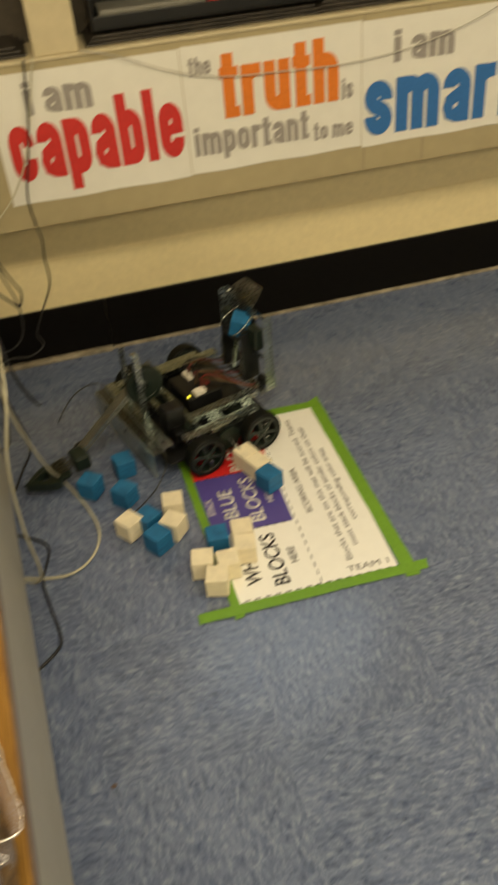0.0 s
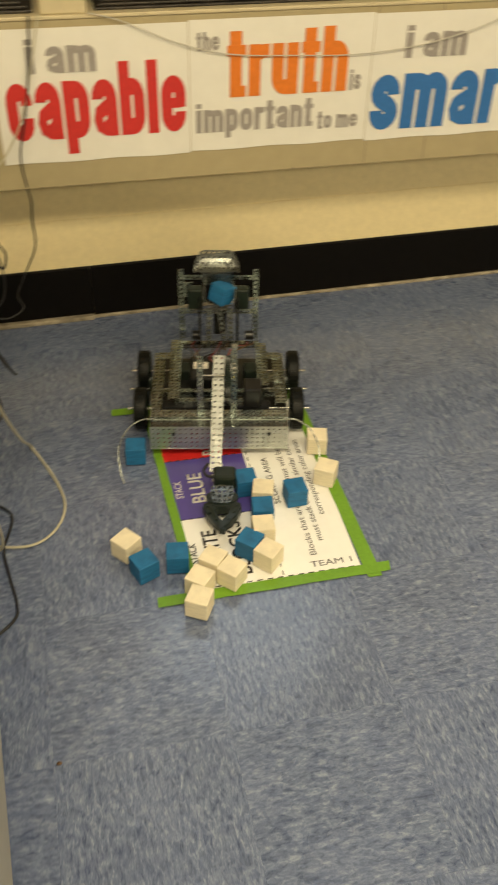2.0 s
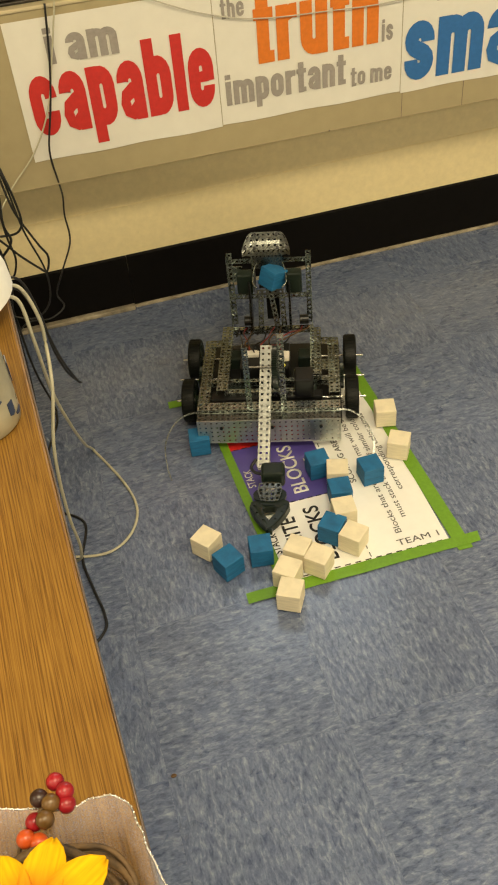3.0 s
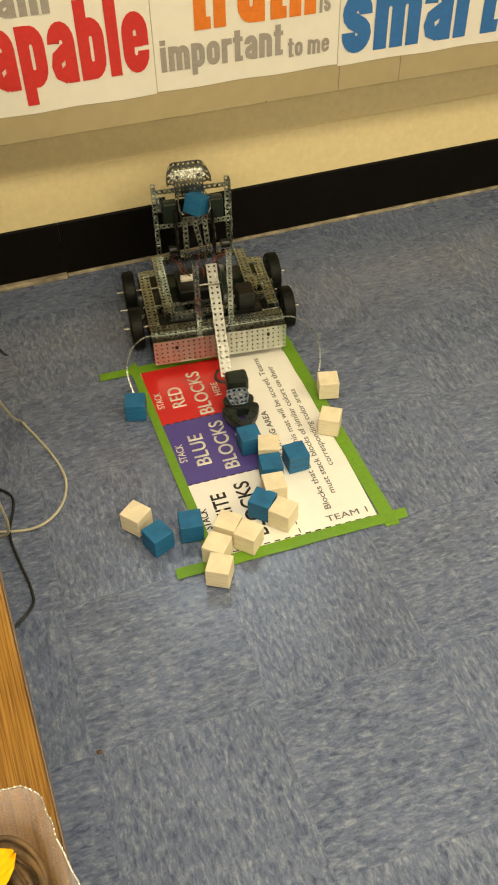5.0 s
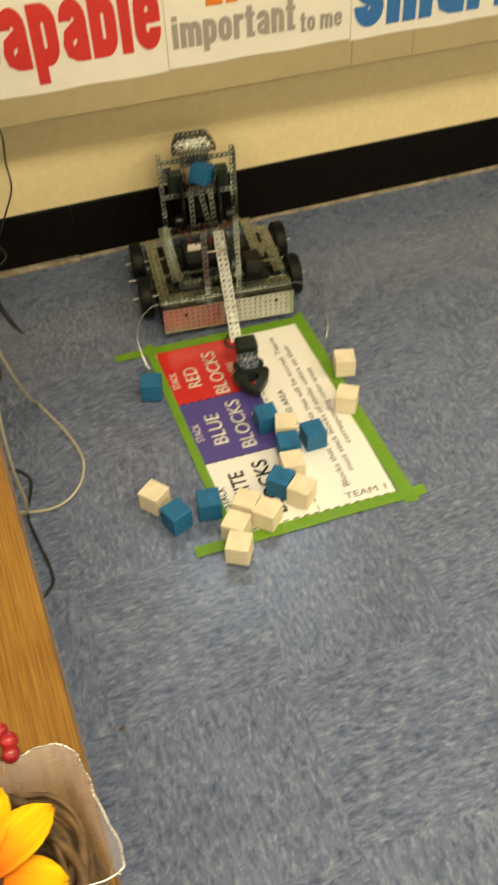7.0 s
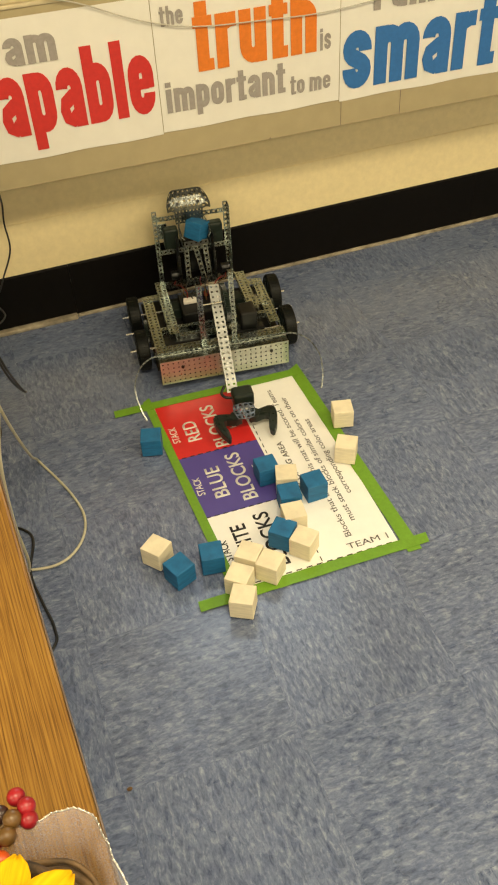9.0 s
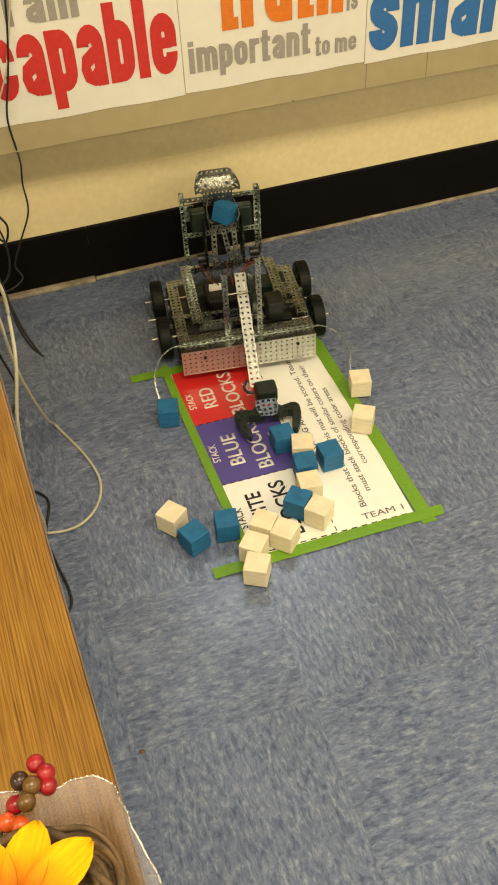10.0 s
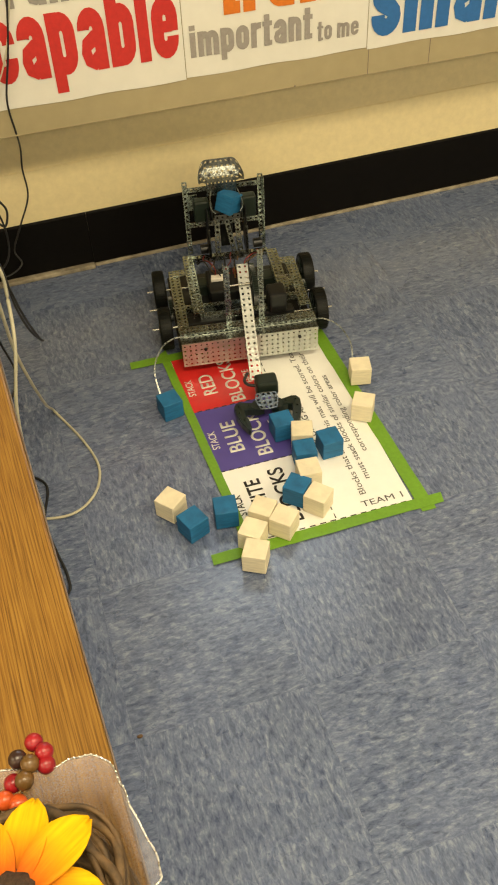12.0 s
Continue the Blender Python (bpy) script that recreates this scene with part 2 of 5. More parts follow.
_b.inputs["Base Color"].default_value = (0.95, 0.98, 0.97, 1)
_b.inputs["Transmission Weight"].default_value = 1.0
_b.inputs["Roughness"].default_value = 0.02
M_LED, _nt, _b = nodes_of("yellow_led")
_b.inputs["Base Color"].default_value = (0.7, 0.6, 0.05, 1)
_b.inputs["Emission Color"].default_value = (1.0, 0.85, 0.05, 1)
_b.inputs["Emission Strength"].default_value = 2.0


# ---- mesh tools ----
def part(name, bm, material, parent=None, label="", at=None):
    me = bpy.data.meshes.new(name)
    bm.to_mesh(me)
    bm.free()
    for m in material if isinstance(material, (list, tuple)) else [material]:
        me.materials.append(m)
    ob = new(name, me)
    if parent is not None:
        ob.parent = parent
    if at is not None:
        ob.matrix_basis = at
    if label:
        ob["label"] = label
    return ob


def box(bm, lo, hi, bevel=0.0, m=None, seg=2):
    lo, hi = Vector(lo), Vector(hi)
    mat = Matrix.Translation((lo + hi) / 2) @ Matrix.Diagonal((*(hi - lo), 1))
    vs = bmesh.ops.create_cube(bm, size=1.0, matrix=mat)["verts"]
    if bevel:
        es = list({e for v in vs for e in v.link_edges})
        r = bmesh.ops.bevel(bm, geom=es, offset=bevel, segments=seg, profile=0.5, affect="EDGES")
        vs = list({v for f in r["faces"] for v in f.verts} | {v for v in vs if v.is_valid})
        seen, todo = set(vs), list(vs)
        while todo:
            for e in todo.pop().link_edges:
                for w in e.verts:
                    if w not in seen:
                        seen.add(w)
                        todo.append(w)
        vs = list(seen)
    if m is not None:
        bmesh.ops.transform(bm, matrix=m, verts=vs)
    return vs


def boxed(lo, hi, bevel=0.0, m=None, seg=2):
    bm = bmesh.new()
    box(bm, lo, hi, bevel, m, seg)
    return bm


def cyl(bm, r1, r2, z0, z1, seg=24, m=None, caps=True):
    mat = Matrix.Translation((0, 0, (z0 + z1) / 2))
    vs = bmesh.ops.create_cone(bm, cap_ends=caps, segments=seg, radius1=r1, radius2=r2, depth=z1 - z0, matrix=(m or Matrix()) @ mat)["verts"]
    return vs


def lathe(bm, profile, seg=32, m=None):
    rings = []
    for r, z in profile:
        rings.append([bm.verts.new((m or Matrix()) @ Vector((r * math.cos(2 * math.pi * k / seg), r * math.sin(2 * math.pi * k / seg), z))) for k in range(seg)])
    for a, b in zip(rings, rings[1:]):
        for k in range(seg):
            f = bm.faces.new((a[k], a[(k + 1) % seg], b[(k + 1) % seg], b[k]))
            f.smooth = True
    return rings


def smooth_line(pts, per=8, closed=False):
    pts = [Vector(p) for p in pts]
    out, n = [], len(pts)
    for i in range(n if closed else n - 1):
        p0, p1 = pts[(i - 1) % n] if closed else pts[max(i - 1, 0)], pts[i]
        p2 = pts[(i + 1) % n]
        p3 = pts[(i + 2) % n] if closed else pts[min(i + 2, n - 1)]
        for k in range(per):
            t = k / per
            out.append(0.5 * ((2 * p1) + (p2 - p0) * t + (2 * p0 - 5 * p1 + 4 * p2 - p3) * t * t + (3 * p1 - p0 - 3 * p2 + p3) * t ** 3))
    if not closed:
        out.append(pts[-1])
    return out


def tube(bm, pts, r, seg=8, per=8, closed=False):
    line = smooth_line(pts, per, closed)
    n, rings = len(line), []
    up = Vector((0.13, 0.21, 0.97))
    for i, p in enumerate(line):
        d = (line[(i + 1) % n] - line[i - 1]) if closed else (line[min(i + 1, n - 1)] - line[max(i - 1, 0)])
        d.normalize()
        s = d.cross(up)
        if s.length < 0.05:
            s = d.cross(Vector((1, 0, 0)))
        s.normalize()
        u = s.cross(d)
        rings.append([bm.verts.new(p + r * (math.cos(2 * math.pi * k / seg) * s + math.sin(2 * math.pi * k / seg) * u)) for k in range(seg)])
    for i in range(n if closed else n - 1):
        a, b = rings[i], rings[(i + 1) % n]
        for k in range(seg):
            bm.faces.new((a[k], a[(k + 1) % seg], b[(k + 1) % seg], b[k])).smooth = True
    if not closed:
        bm.faces.new(rings[0][::-1])
        bm.faces.new(rings[-1])


def shell(bm, t):
    bm.normal_update()
    bmesh.ops.solidify(bm, geom=bm.faces[:], thickness=t)
    bmesh.ops.recalc_face_normals(bm, faces=bm.faces[:])


def rounded_block(size, bevel):
    return boxed((-size / 2, -size / 2, 0), (size / 2, size / 2, size), bevel)


def text_mesh(name, words, height, material, parent, m, width=None, depth=0.0006, bold=0.0, spacing=1.0, squeeze=None):
    """Lettering as a thin solid: cap height in metres, fitted to a width where one is given; m is its pose in the parent."""
    cu = bpy.data.curves.new("lettering", "FONT")
    cu.body, cu.size, cu.align_x, cu.align_y = words, 1.0, "CENTER", "BOTTOM_BASELINE"
    cu.extrude, cu.offset, cu.space_character = 0.0, bold, spacing
    tmp = bpy.data.objects.new("lettering", cu)
    scene.collection.objects.link(tmp)
    me = bpy.data.meshes.new_from_object(tmp.evaluated_get(bpy.context.evaluated_depsgraph_get()))
    bpy.data.objects.remove(tmp)
    bpy.data.curves.remove(cu)
    bm = bmesh.new()
    bm.from_mesh(me)
    bpy.data.meshes.remove(me)
    xs = [v.co.x for v in bm.verts]
    s = height / 0.70
    sx = width / (max(xs) - min(xs)) if width else s
    mid = (max(xs) + min(xs)) / 2
    for v in bm.verts:
        v.co = Vector(((v.co.x - mid) * sx, v.co.y * s, 0))
    ret = bmesh.ops.extrude_face_region(bm, geom=bm.faces[:])
    bmesh.ops.translate(bm, vec=(0, 0, depth), verts=[g for g in ret["geom"] if isinstance(g, bmesh.types.BMVert)])
    bmesh.ops.recalc_face_normals(bm, faces=bm.faces[:])
    return part(name, bm, material, parent, at=m)


P = 0.0127  # hole pitch of the construction metal


def perforated(bm, nx, ny, m, hole=0.0058, thick=0.0012):
    """A flat strip of nx by ny cells, each with a square hole, lying in xy from its corner."""
    xs = [0.0]
    for i in range(nx):
        xs += [i * P + (P - hole) / 2, i * P + (P + hole) / 2]
    xs.append(nx * P)
    ys = [0.0]
    for j in range(ny):
        ys += [j * P + (P - hole) / 2, j * P + (P + hole) / 2]
    ys.append(ny * P)
    solid = lambda i, j: 0 <= i < len(xs) - 1 and 0 <= j < len(ys) - 1 and not (i % 2 == 1 and j % 2 == 1)
    lay = []
    for z in (0.0, thick):
        lay.append([[bm.verts.new(m @ Vector((x, y, z))) for y in ys] for x in xs])
    a, b = lay
    for i in range(len(xs) - 1):
        for j in range(len(ys) - 1):
            if not solid(i, j):
                continue
            bm.faces.new((a[i][j], a[i][j + 1], a[i + 1][j + 1], a[i + 1][j]))
            bm.faces.new((b[i][j], b[i + 1][j], b[i + 1][j + 1], b[i][j + 1]))
            for di, dj, p, q in ((-1, 0, (i, j + 1), (i, j)), (1, 0, (i + 1, j), (i + 1, j + 1)), (0, -1, (i, j), (i + 1, j)), (0, 1, (i + 1, j + 1), (i, j + 1))):
                if not solid(i + di, j + dj):
                    bm.faces.new((a[p[0]][p[1]], a[q[0]][q[1]], b[q[0]][q[1]], b[p[0]][p[1]]))


def channel(n, web=2, flange=1, m=None, hole=0.0056):
    """A perforated channel: n holes long along x, its web web holes wide in xy, flanges down."""
    bm = bmesh.new()
    m = m or Matrix()
    w = web * P
    perforated(bm, n, web, m @ pose(0, -w / 2, 0), hole)
    if flange:
        perforated(bm, n, flange, m @ pose(0, -w / 2, 0, -90) @ pose(0, 0, 0))
        perforated(bm, n, flange, m @ pose(0, w / 2 - 0.0012, 0, -90))
    return bm


def along(a, b, roll=0.0):
    """A pose whose x axis runs from a to b and whose z axis points as far up as it can."""
    a, b = Vector(a), Vector(b)
    x = (b - a).normalized()
    ref = Vector((0, 0, 1)) if abs(x.z) < 0.95 else Vector((0, -1, 0))
    y = ref.cross(x).normalized()
    z = x.cross(y)
    r = Matrix((x, y, z)).transposed().to_4x4()
    return Matrix.Translation(a) @ r @ pose(0, 0, 0, roll)


def empty(name, m):
    ob = new(name)
    ob.empty_display_size = 0.05
    ob.matrix_basis = m
    return ob


# ---- the room ----
floor = part("floor", boxed((-4.0, -6.0, -0.06), (5.0, 0.3, -0.003)), M_FLOOR)
tagged(floor, "blue-grey mottled vinyl tile floor with worn sheen", "floor", kind="structure")

WALL_TURN = pose(0, 0, 0, 0, 0, 0.85)
bm = boxed((-4.0, 0.0070, 0.0), (5.0, 0.25, WZ0))
box(bm, (-4.0, 0.0078, WZ1), (5.0, 0.25, 2.8))
box(bm, (-4.0, 0.0078, WZ0), (WX0, 0.25, WZ1))
box(bm, (WX1, 0.0078, WZ0), (5.0, 0.25, WZ1))
wall_north = part("wall_north", bm, M_MORTAR, at=WALL_TURN)
window_1 = tagged(empty("window_1", WALL_TURN), "steel framed window over the ledge letting in grey daylight", "window", kind="structure")
for lo, hi in (((WX0, 0.06, WZ0), (WX0 + 0.04, 0.11, WZ1)), ((WX1 - 0.04, 0.06, WZ0), (WX1, 0.11, WZ1)), ((WX0 + 0.04, 0.06, WZ0), (WX1 - 0.04, 0.11, WZ0 + 0.04)),
               ((WX0 + 0.04, 0.06, WZ1 - 0.04), (WX1 - 0.04, 0.11, WZ1))):
    part("window_frame", boxed(lo, hi, 0.003), M_CREAM, window_1)
pane = part("pane", boxed((WX0 + 0.041, 0.084, WZ0 + 0.041), (WX1 - 0.041, 0.088, WZ1 - 0.041)), M_GLASS, window_1)
pane.visible_shadow = False
part("window_sill", boxed((WX0 - 0.03, -0.03, WZ0 - 0.025), (WX1 + 0.03, 0.055, WZ0 - 0.002), 0.004), M_CREAM, window_1)
tagged(part("backdrop", boxed((-0.6, 0.9, 1.0), (1.7, 0.92, 2.6)), M_OVERCAST), "plain grey overcast sky outside the window", "sky", kind="structure")
tagged(wall_north, "cream painted concrete block wall", "wall", kind="structure")
for nm, lo, hi in (("wall_south", (-4.0, -6.2, 0), (5.0, -6.0, 2.8)), ("wall_west", (-4.2, -6.2, 0), (-4.0, 0.25, 2.8)), ("wall_east", (5.0, -6.2, 0), (5.2, 0.25, 2.8))):
    tagged(part(nm, boxed(lo, hi), M_ROOM), "plain beige painted classroom wall", "wall", kind="structure")
ceiling = tagged(part("ceiling", boxed((-4.2, -6.2, 2.8), (5.2, 0.25, 2.9)), M_CEIL), "off-white classroom ceiling", "ceiling", kind="structure")

baseboard = bmesh.new()
prof = [(0.0145, 0.006), (0.002, 0.006), (0.000, 0.012), (0.000, 0.158), (0.003, 0.163), (0.0145, 0.163)]
for x0, x1 in ((-4.0, 0.0030), (0.0036, 1.2221), (1.2227, 5.0)):
    ends = [[baseboard.verts.new((x, y, z)) for y, z in prof] for x in (x0, x1)]
    for k in range(len(prof)):
        k2 = (k + 1) % len(prof)
        baseboard.faces.new((ends[0][k], ends[0][k2], ends[1][k2], ends[1][k]))
    baseboard.faces.new(ends[0])
    baseboard.faces.new(ends[1][::-1])
bmesh.ops.recalc_face_normals(baseboard, faces=baseboard.faces[:])
tagged(part("baseboard", baseboard, M_BASE, at=WALL_TURN), "tall black vinyl wall base with butt joints", "baseboard", kind="structure")
strip = bmesh.new()
box(strip, (-4.0, -0.015, 0.0), (0.002, 0.010, 0.013), 0.003)
box(strip, (0.0045, -0.0055, 0.0), (5.0, 0.010, 0.0085), 0.002)
tagged(part("trim", strip, M_STRIP, at=WALL_TURN), "scuffed beige strip along the foot of the wall base", "trim", kind="structure")

# ledge along the wall, with posts and goods above it
LY = -0.157
ledge = tagged(empty("wall_ledge", pose(0, 0, 0)), "tan enamelled metal ledge cabinet along the block wall", "ledge", kind="structure")
part("front_panel", boxed((-4.0, LY, 0.468), (5.0, LY + 0.02, 0.838), 0.002), M_LEDGE, ledge)
for px in (0.705, 0.862, -0.35):
    part("panel_seam", boxed((px, LY - 0.0006, 0.470), (px + 0.0012, LY + 0.001, 0.836)), M_EDGE, ledge)
part("screw", boxed((0.5215, LY - 0.002, 0.4695), (0.5245, LY + 0.001, 0.4735), 0.0006), M_EDGE, ledge)
part("underside", boxed((-4.0, LY + 0.021, 0.474), (5.0, 0.09, 0.490)), M_LEDGE, ledge)
part("top_board", boxed((-4.0, LY - 0.004, 0.838), (5.0, 0.016, 0.846), 0.002), M_CREAM, ledge)
for px in (-0.045, 1.075, 2.2, -1.2):
    part("post", boxed((px, LY + 0.003, 0.846), (px + 0.097, LY + 0.07, 1.13), 0.003), M_CREAM, ledge, "beige upright post")
# shade of the recess, put into a dark board before the wall
part("recess_shade_board", boxed((-4.0, -0.011, 0.846), (5.0, -0.004, 1.13)), M_SHELF_DARK, ledge)
part("top_shelf", boxed((-4.0, LY + 0.003, 1.13), (5.0, 0.0055, 1.15), 0.003), M_CREAM, ledge)
for x0, x1, z1, ma, lab, nm in ((0.07, 0.62, 0.020, M_DARK_GOODS, "flat stack of dark folders on the ledge", "folder_stack"), (0.60, 1.06, 0.026, M_DARK_GOODS, "flat stack of dark brown folders on the ledge", "folder_stack"),
                                (-0.75, -0.06, 0.022, M_DARK_GOODS, "flat stack of black folders on the ledge", "folder_stack")):
    stack = tagged(empty(nm, pose(x0, 0, 0.8465)), lab, "folders")
    for k in range(3):
        part("folder", boxed((0.008 * k, LY + 0.018 + 0.006 * k, k * z1 / 3), (x1 - x0 - 0.011 * k, -0.012, (k + 1) * z1 / 3 - 0.001), 0.002), ma, stack)
tray = tagged(empty("storage_tray", pose(0.09, -0.075, 0.874)), "shallow black storage tray of classroom supplies", "tray")
bm = bmesh.new()
box(bm, (0, -0.055, 0), (0.93, 0.06, 0.006), 0.002)
for lo, hi in (((0, -0.060, 0.006), (0.93, -0.054, 0.030)), ((0, 0.054, 0.006), (0.93, 0.060, 0.07)), ((0, -0.054, 0.006), (0.006, 0.054, 0.07)), ((0.924, -0.054, 0.006), (0.93, 0.054, 0.07))):
    box(bm, lo, hi, 0.0015)
part("shell", bm, M_BLACK_PLASTIC, tray)
for k, (x0, x1, ma, nm) in enumerate(((0.02, 0.26, M_GREY_GOODS, "grey_case"), (0.27, 0.40, M_RED_INK, "red_case"), (0.42, 0.56, M_GREY_GOODS, "grey_case"), (0.57, 0.66, M_GREEN_GOODS, "green_case"), (0.68, 0.74, M_BLUE_INK, "blue_case"), (0.76, 0.90, M_GREY_GOODS, "grey_case"))):
    part(nm, boxed((x0, -0.046 + 0.006 * (k % 3), 0.007), (x1, 0.046, 0.038 + 0.012 * (k % 2)), 0.004), ma, tray)

# ---- banner: three sheets of lettered paper ----
banner = tagged(empty("paper_banner", pose(-0.165, LY - 0.0015, 0.530)), "white paper banner with big coloured words taped on the ledge", "banner")
SW, SH = 0.4318, 0.292


def sheet(k, dz):
    bm = bmesh.new()
    n, rows_ = 24, 8
    g = [[bm.verts.new((SW * k + 0.0008 + (SW - 0.0016) * i / n, -0.0006 * math.sin(i * 0.45 + k) ** 2 * (1 - j / rows_) ** 2 - 0.0005, dz + SH * j / rows_ + 0.0013 * math.sin(i * 0.55 + 2 * k) * (1 - j / rows_))) for j in range(rows_ + 1)] for i in range(n + 1)]
    for i in range(n):
        for j in range(rows_):
            bm.faces.new((g[i][j], g[i + 1][j], g[i + 1][j + 1], g[i][j + 1]))
    shell(bm, 0.0004)
    return part("sheet", bm, M_PAPER, banner)


for k, dz in enumerate((0.0, 0.003, 0.0)):
    sheet(k, dz)


STEM = 0.29
WIDTHS = dict(zip("capbletruhsmion ", (0.66, 0.66, 0.66, 0.66, 0.30, 0.66, 0.46, 0.50, 0.66, 0.66, 0.64, 1.02, 0.30, 0.66, 0.66, 0.22)))


def bend(cx, cy, r, a0, a1, n=9):
    return [(cx + r * math.cos(radians(a0 + (a1 - a0) * k / n)), cy + r * math.sin(radians(a0 + (a1 - a0) * k / n))) for k in range(n + 1)]


def glyph_lines(ch):
    """Centre lines of one condensed bold letter, x-height 1; (points, closed, weight)."""
    w, h = WIDTHS[ch], STEM / 2
    r = (w - STEM) / 2
    top, low = 1 - h - r, h + r
    ring = (bend(w / 2, top, r, 0, 180) + bend(w / 2, low, r, 180, 360), True, 1)
    arch = lambda x0: (bend(x0 + r, top, r, 180, 0) + [(x0 + 2 * r, 0)], False, 1)
    stem = lambda x, y0, y1: ([(x, y0), (x, y1)], False, 1)
    if ch == "o":
        return [ring]
    if ch == "c":
        return [([(w - h, 0.62)] + bend(w / 2, top, r, 0, 180) + bend(w / 2, low, r, 180, 360) + [(w - h, 0.40)], False, 1)]
    if ch == "e":
        return [([(w - h, 0.44)] + bend(w / 2, top, r, 0, 180) + bend(w / 2, low, r, 180, 360) + [(w - h, 0.36)], False, 1), ([(h, 0.52), (w - h, 0.52)], False, 0.62)]
    if ch == "a":
        return [([(w - h, 0)] + bend(w / 2, top, r, 0, 180) + [(h, 0.66)], False, 1), ([(w - h, 0.56), (w * 0.56, 0.52), (h + 0.03, 0.42), (h, 0.30), (h + 0.04, 0.18), (w * 0.45, 0.12), (w - h, 0.26)], False, 0.86)]
    if ch == "p":
        return [stem(h, -0.28, 1), ring]
    if ch == "b":
        return [stem(h, 0, 1.28), ring]
    if ch == "l":
        return [stem(h, 0, 1.28)]
    if ch == "i":
        return [stem(h, 0, 1.0), stem(h, 1.08, 1.28)]
    if ch == "h":
        return [stem(h, 0, 1.28), arch(h)]
    if ch == "n":
        return [stem(h, 0, 1), arch(h)]
    if ch == "m":
        q = (w - STEM) / 4
        return [stem(h, 0, 1)] + [(bend(h + 2 * q * k + q, 1 - h - q, q, 180, 0) + [(h + 2 * q * k + 2 * q, 0)], False, 1) for k in (0, 1)]
    if ch == "u":
        return [([(h, 1)] + bend(w / 2, low, r, 180, 360), False, 1), stem(w - h, 0, 1)]
    if ch == "r":
        return [stem(h, 0, 1), ([(h, 0.66), (h + 0.06, 0.80), (w * 0.72, 0.87), (w, 0.87)], False, 0.9)]
    if ch == "t":
        return [stem(w * 0.46, 0, 1.26), ([(w * 0.46, 0.11), (w, 0.11)], False, 0.75), ([(0, 0.90), (w, 0.90)], False, 0.7)]
    if ch == "s":
        return [([(w - h, 0.64)] + bend(w / 2, top, r, 0, 180) + [(h + 0.015, 0.615), (h + 0.07, 0.555), (w / 2, 0.5), (w - h - 0.07, 0.445), (w - h - 0.015, 0.385)] + bend(w / 2, low, r, 0, -180) + [(h, 0.36)], False, 1)]
    return []


def stroke(bm, pts, closed, half, sx, sy, x0, z0, z1):
    n = len(pts)
    left, right = [], []
    for i, (x, y) in enumerate(pts):
        a = pts[i - 1] if (closed or i) else pts[i]
        b = pts[(i + 1) % n] if (closed or i < n - 1) else pts[i]
        d = Vector((b[0] - a[0], b[1] - a[1]))
        d.normalize()
        nx, ny = -d.y * half, d.x * half
        left.append(((x + nx) * sx + x0, (y + ny) * sy))
        right.append(((x - nx) * sx + x0, (y - ny) * sy))
    ring = [[bm.verts.new((*p, z)) for p in side] for z in (z0, z1) for side in (left, right)]
    m = n if closed else n - 1
    for i in range(m):
        j = (i + 1) % n
        bm.faces.new((ring[2][i], ring[3][i], ring[3][j], ring[2][j]))
        bm.faces.new((ring[0][i], ring[2][i], ring[2][j], ring[0][j]))
        bm.faces.new((ring[1][i], ring[1][j], ring[3][j], ring[3][i]))
    if not closed:
        bm.faces.new((ring[0][0], ring[1][0], ring[3][0], ring[2][0]))
        bm.faces.new((ring[0][-1], ring[2][-1], ring[3][-1], ring[1][-1]))


def word(words, x0, x1, zlow, xheight, ma, weight=1.0, lift=0.0022):
    """Condensed bold lettering on the banner between two world x, its baseline at a world height."""
    gap = 0.075
    total = sum(WIDTHS[c] + gap for c in words) - gap
    sx, at_x = (x1 - x0) / total, 0.0
    bm = bmesh.new()
    for c in words:
        for k, (pts, closed, wt) in enumerate(glyph_lines(c)):
            stroke(bm, pts, closed, STEM / 2 * wt * weight, sx, xheight, at_x * sx, 0.0, 0.0006 + 0.0002 * k)
        at_x += WIDTHS[c] + gap
    bmesh.ops.recalc_face_normals(bm, faces=bm.faces[:])
    part("lettering", bm, ma, banner, at=pose(x0 + 0.165, -lift, zlow - 0.530, 90))


word("i am", -0.088, 0.062, 0.730, 0.056, M_GREY_INK, 0.92)
word("capable", -0.143, 0.257, 0.584, 0.128, M_RED_INK)
word("the", 0.284, 0.336, 0.760, 0.031, M_GREY_INK, 0.8)
word("truth", 0.354, 0.640, 0.655, 0.114, M_ORANGE_INK)
word("is", 0.648, 0.676, 0.655, 0.037, M_GREY_INK, 0.8)
word("important", 0.280, 0.563, 0.576, 0.053, M_GREY_INK, 0.92)
word("to me", 0.575, 0.676, 0.567, 0.033, M_GREY_INK, 0.8)
word("i am", 0.778, 0.932, 0.722, 0.056, M_GREY_INK, 0.92)
word("smart", 0.706, 1.108, 0.554, 0.132, M_BLUE_INK)

# ---- the printed mat, taped to the floor ----
MW, ML = 0.345, 0.586
mat_pose = pose(0.2790, -0.7575, 0.0006, 0, 0, -0.8)
mat = tagged(empty("floor_mat", mat_pose), "white printed paper mat with red and purple cells on the floor", "mat")


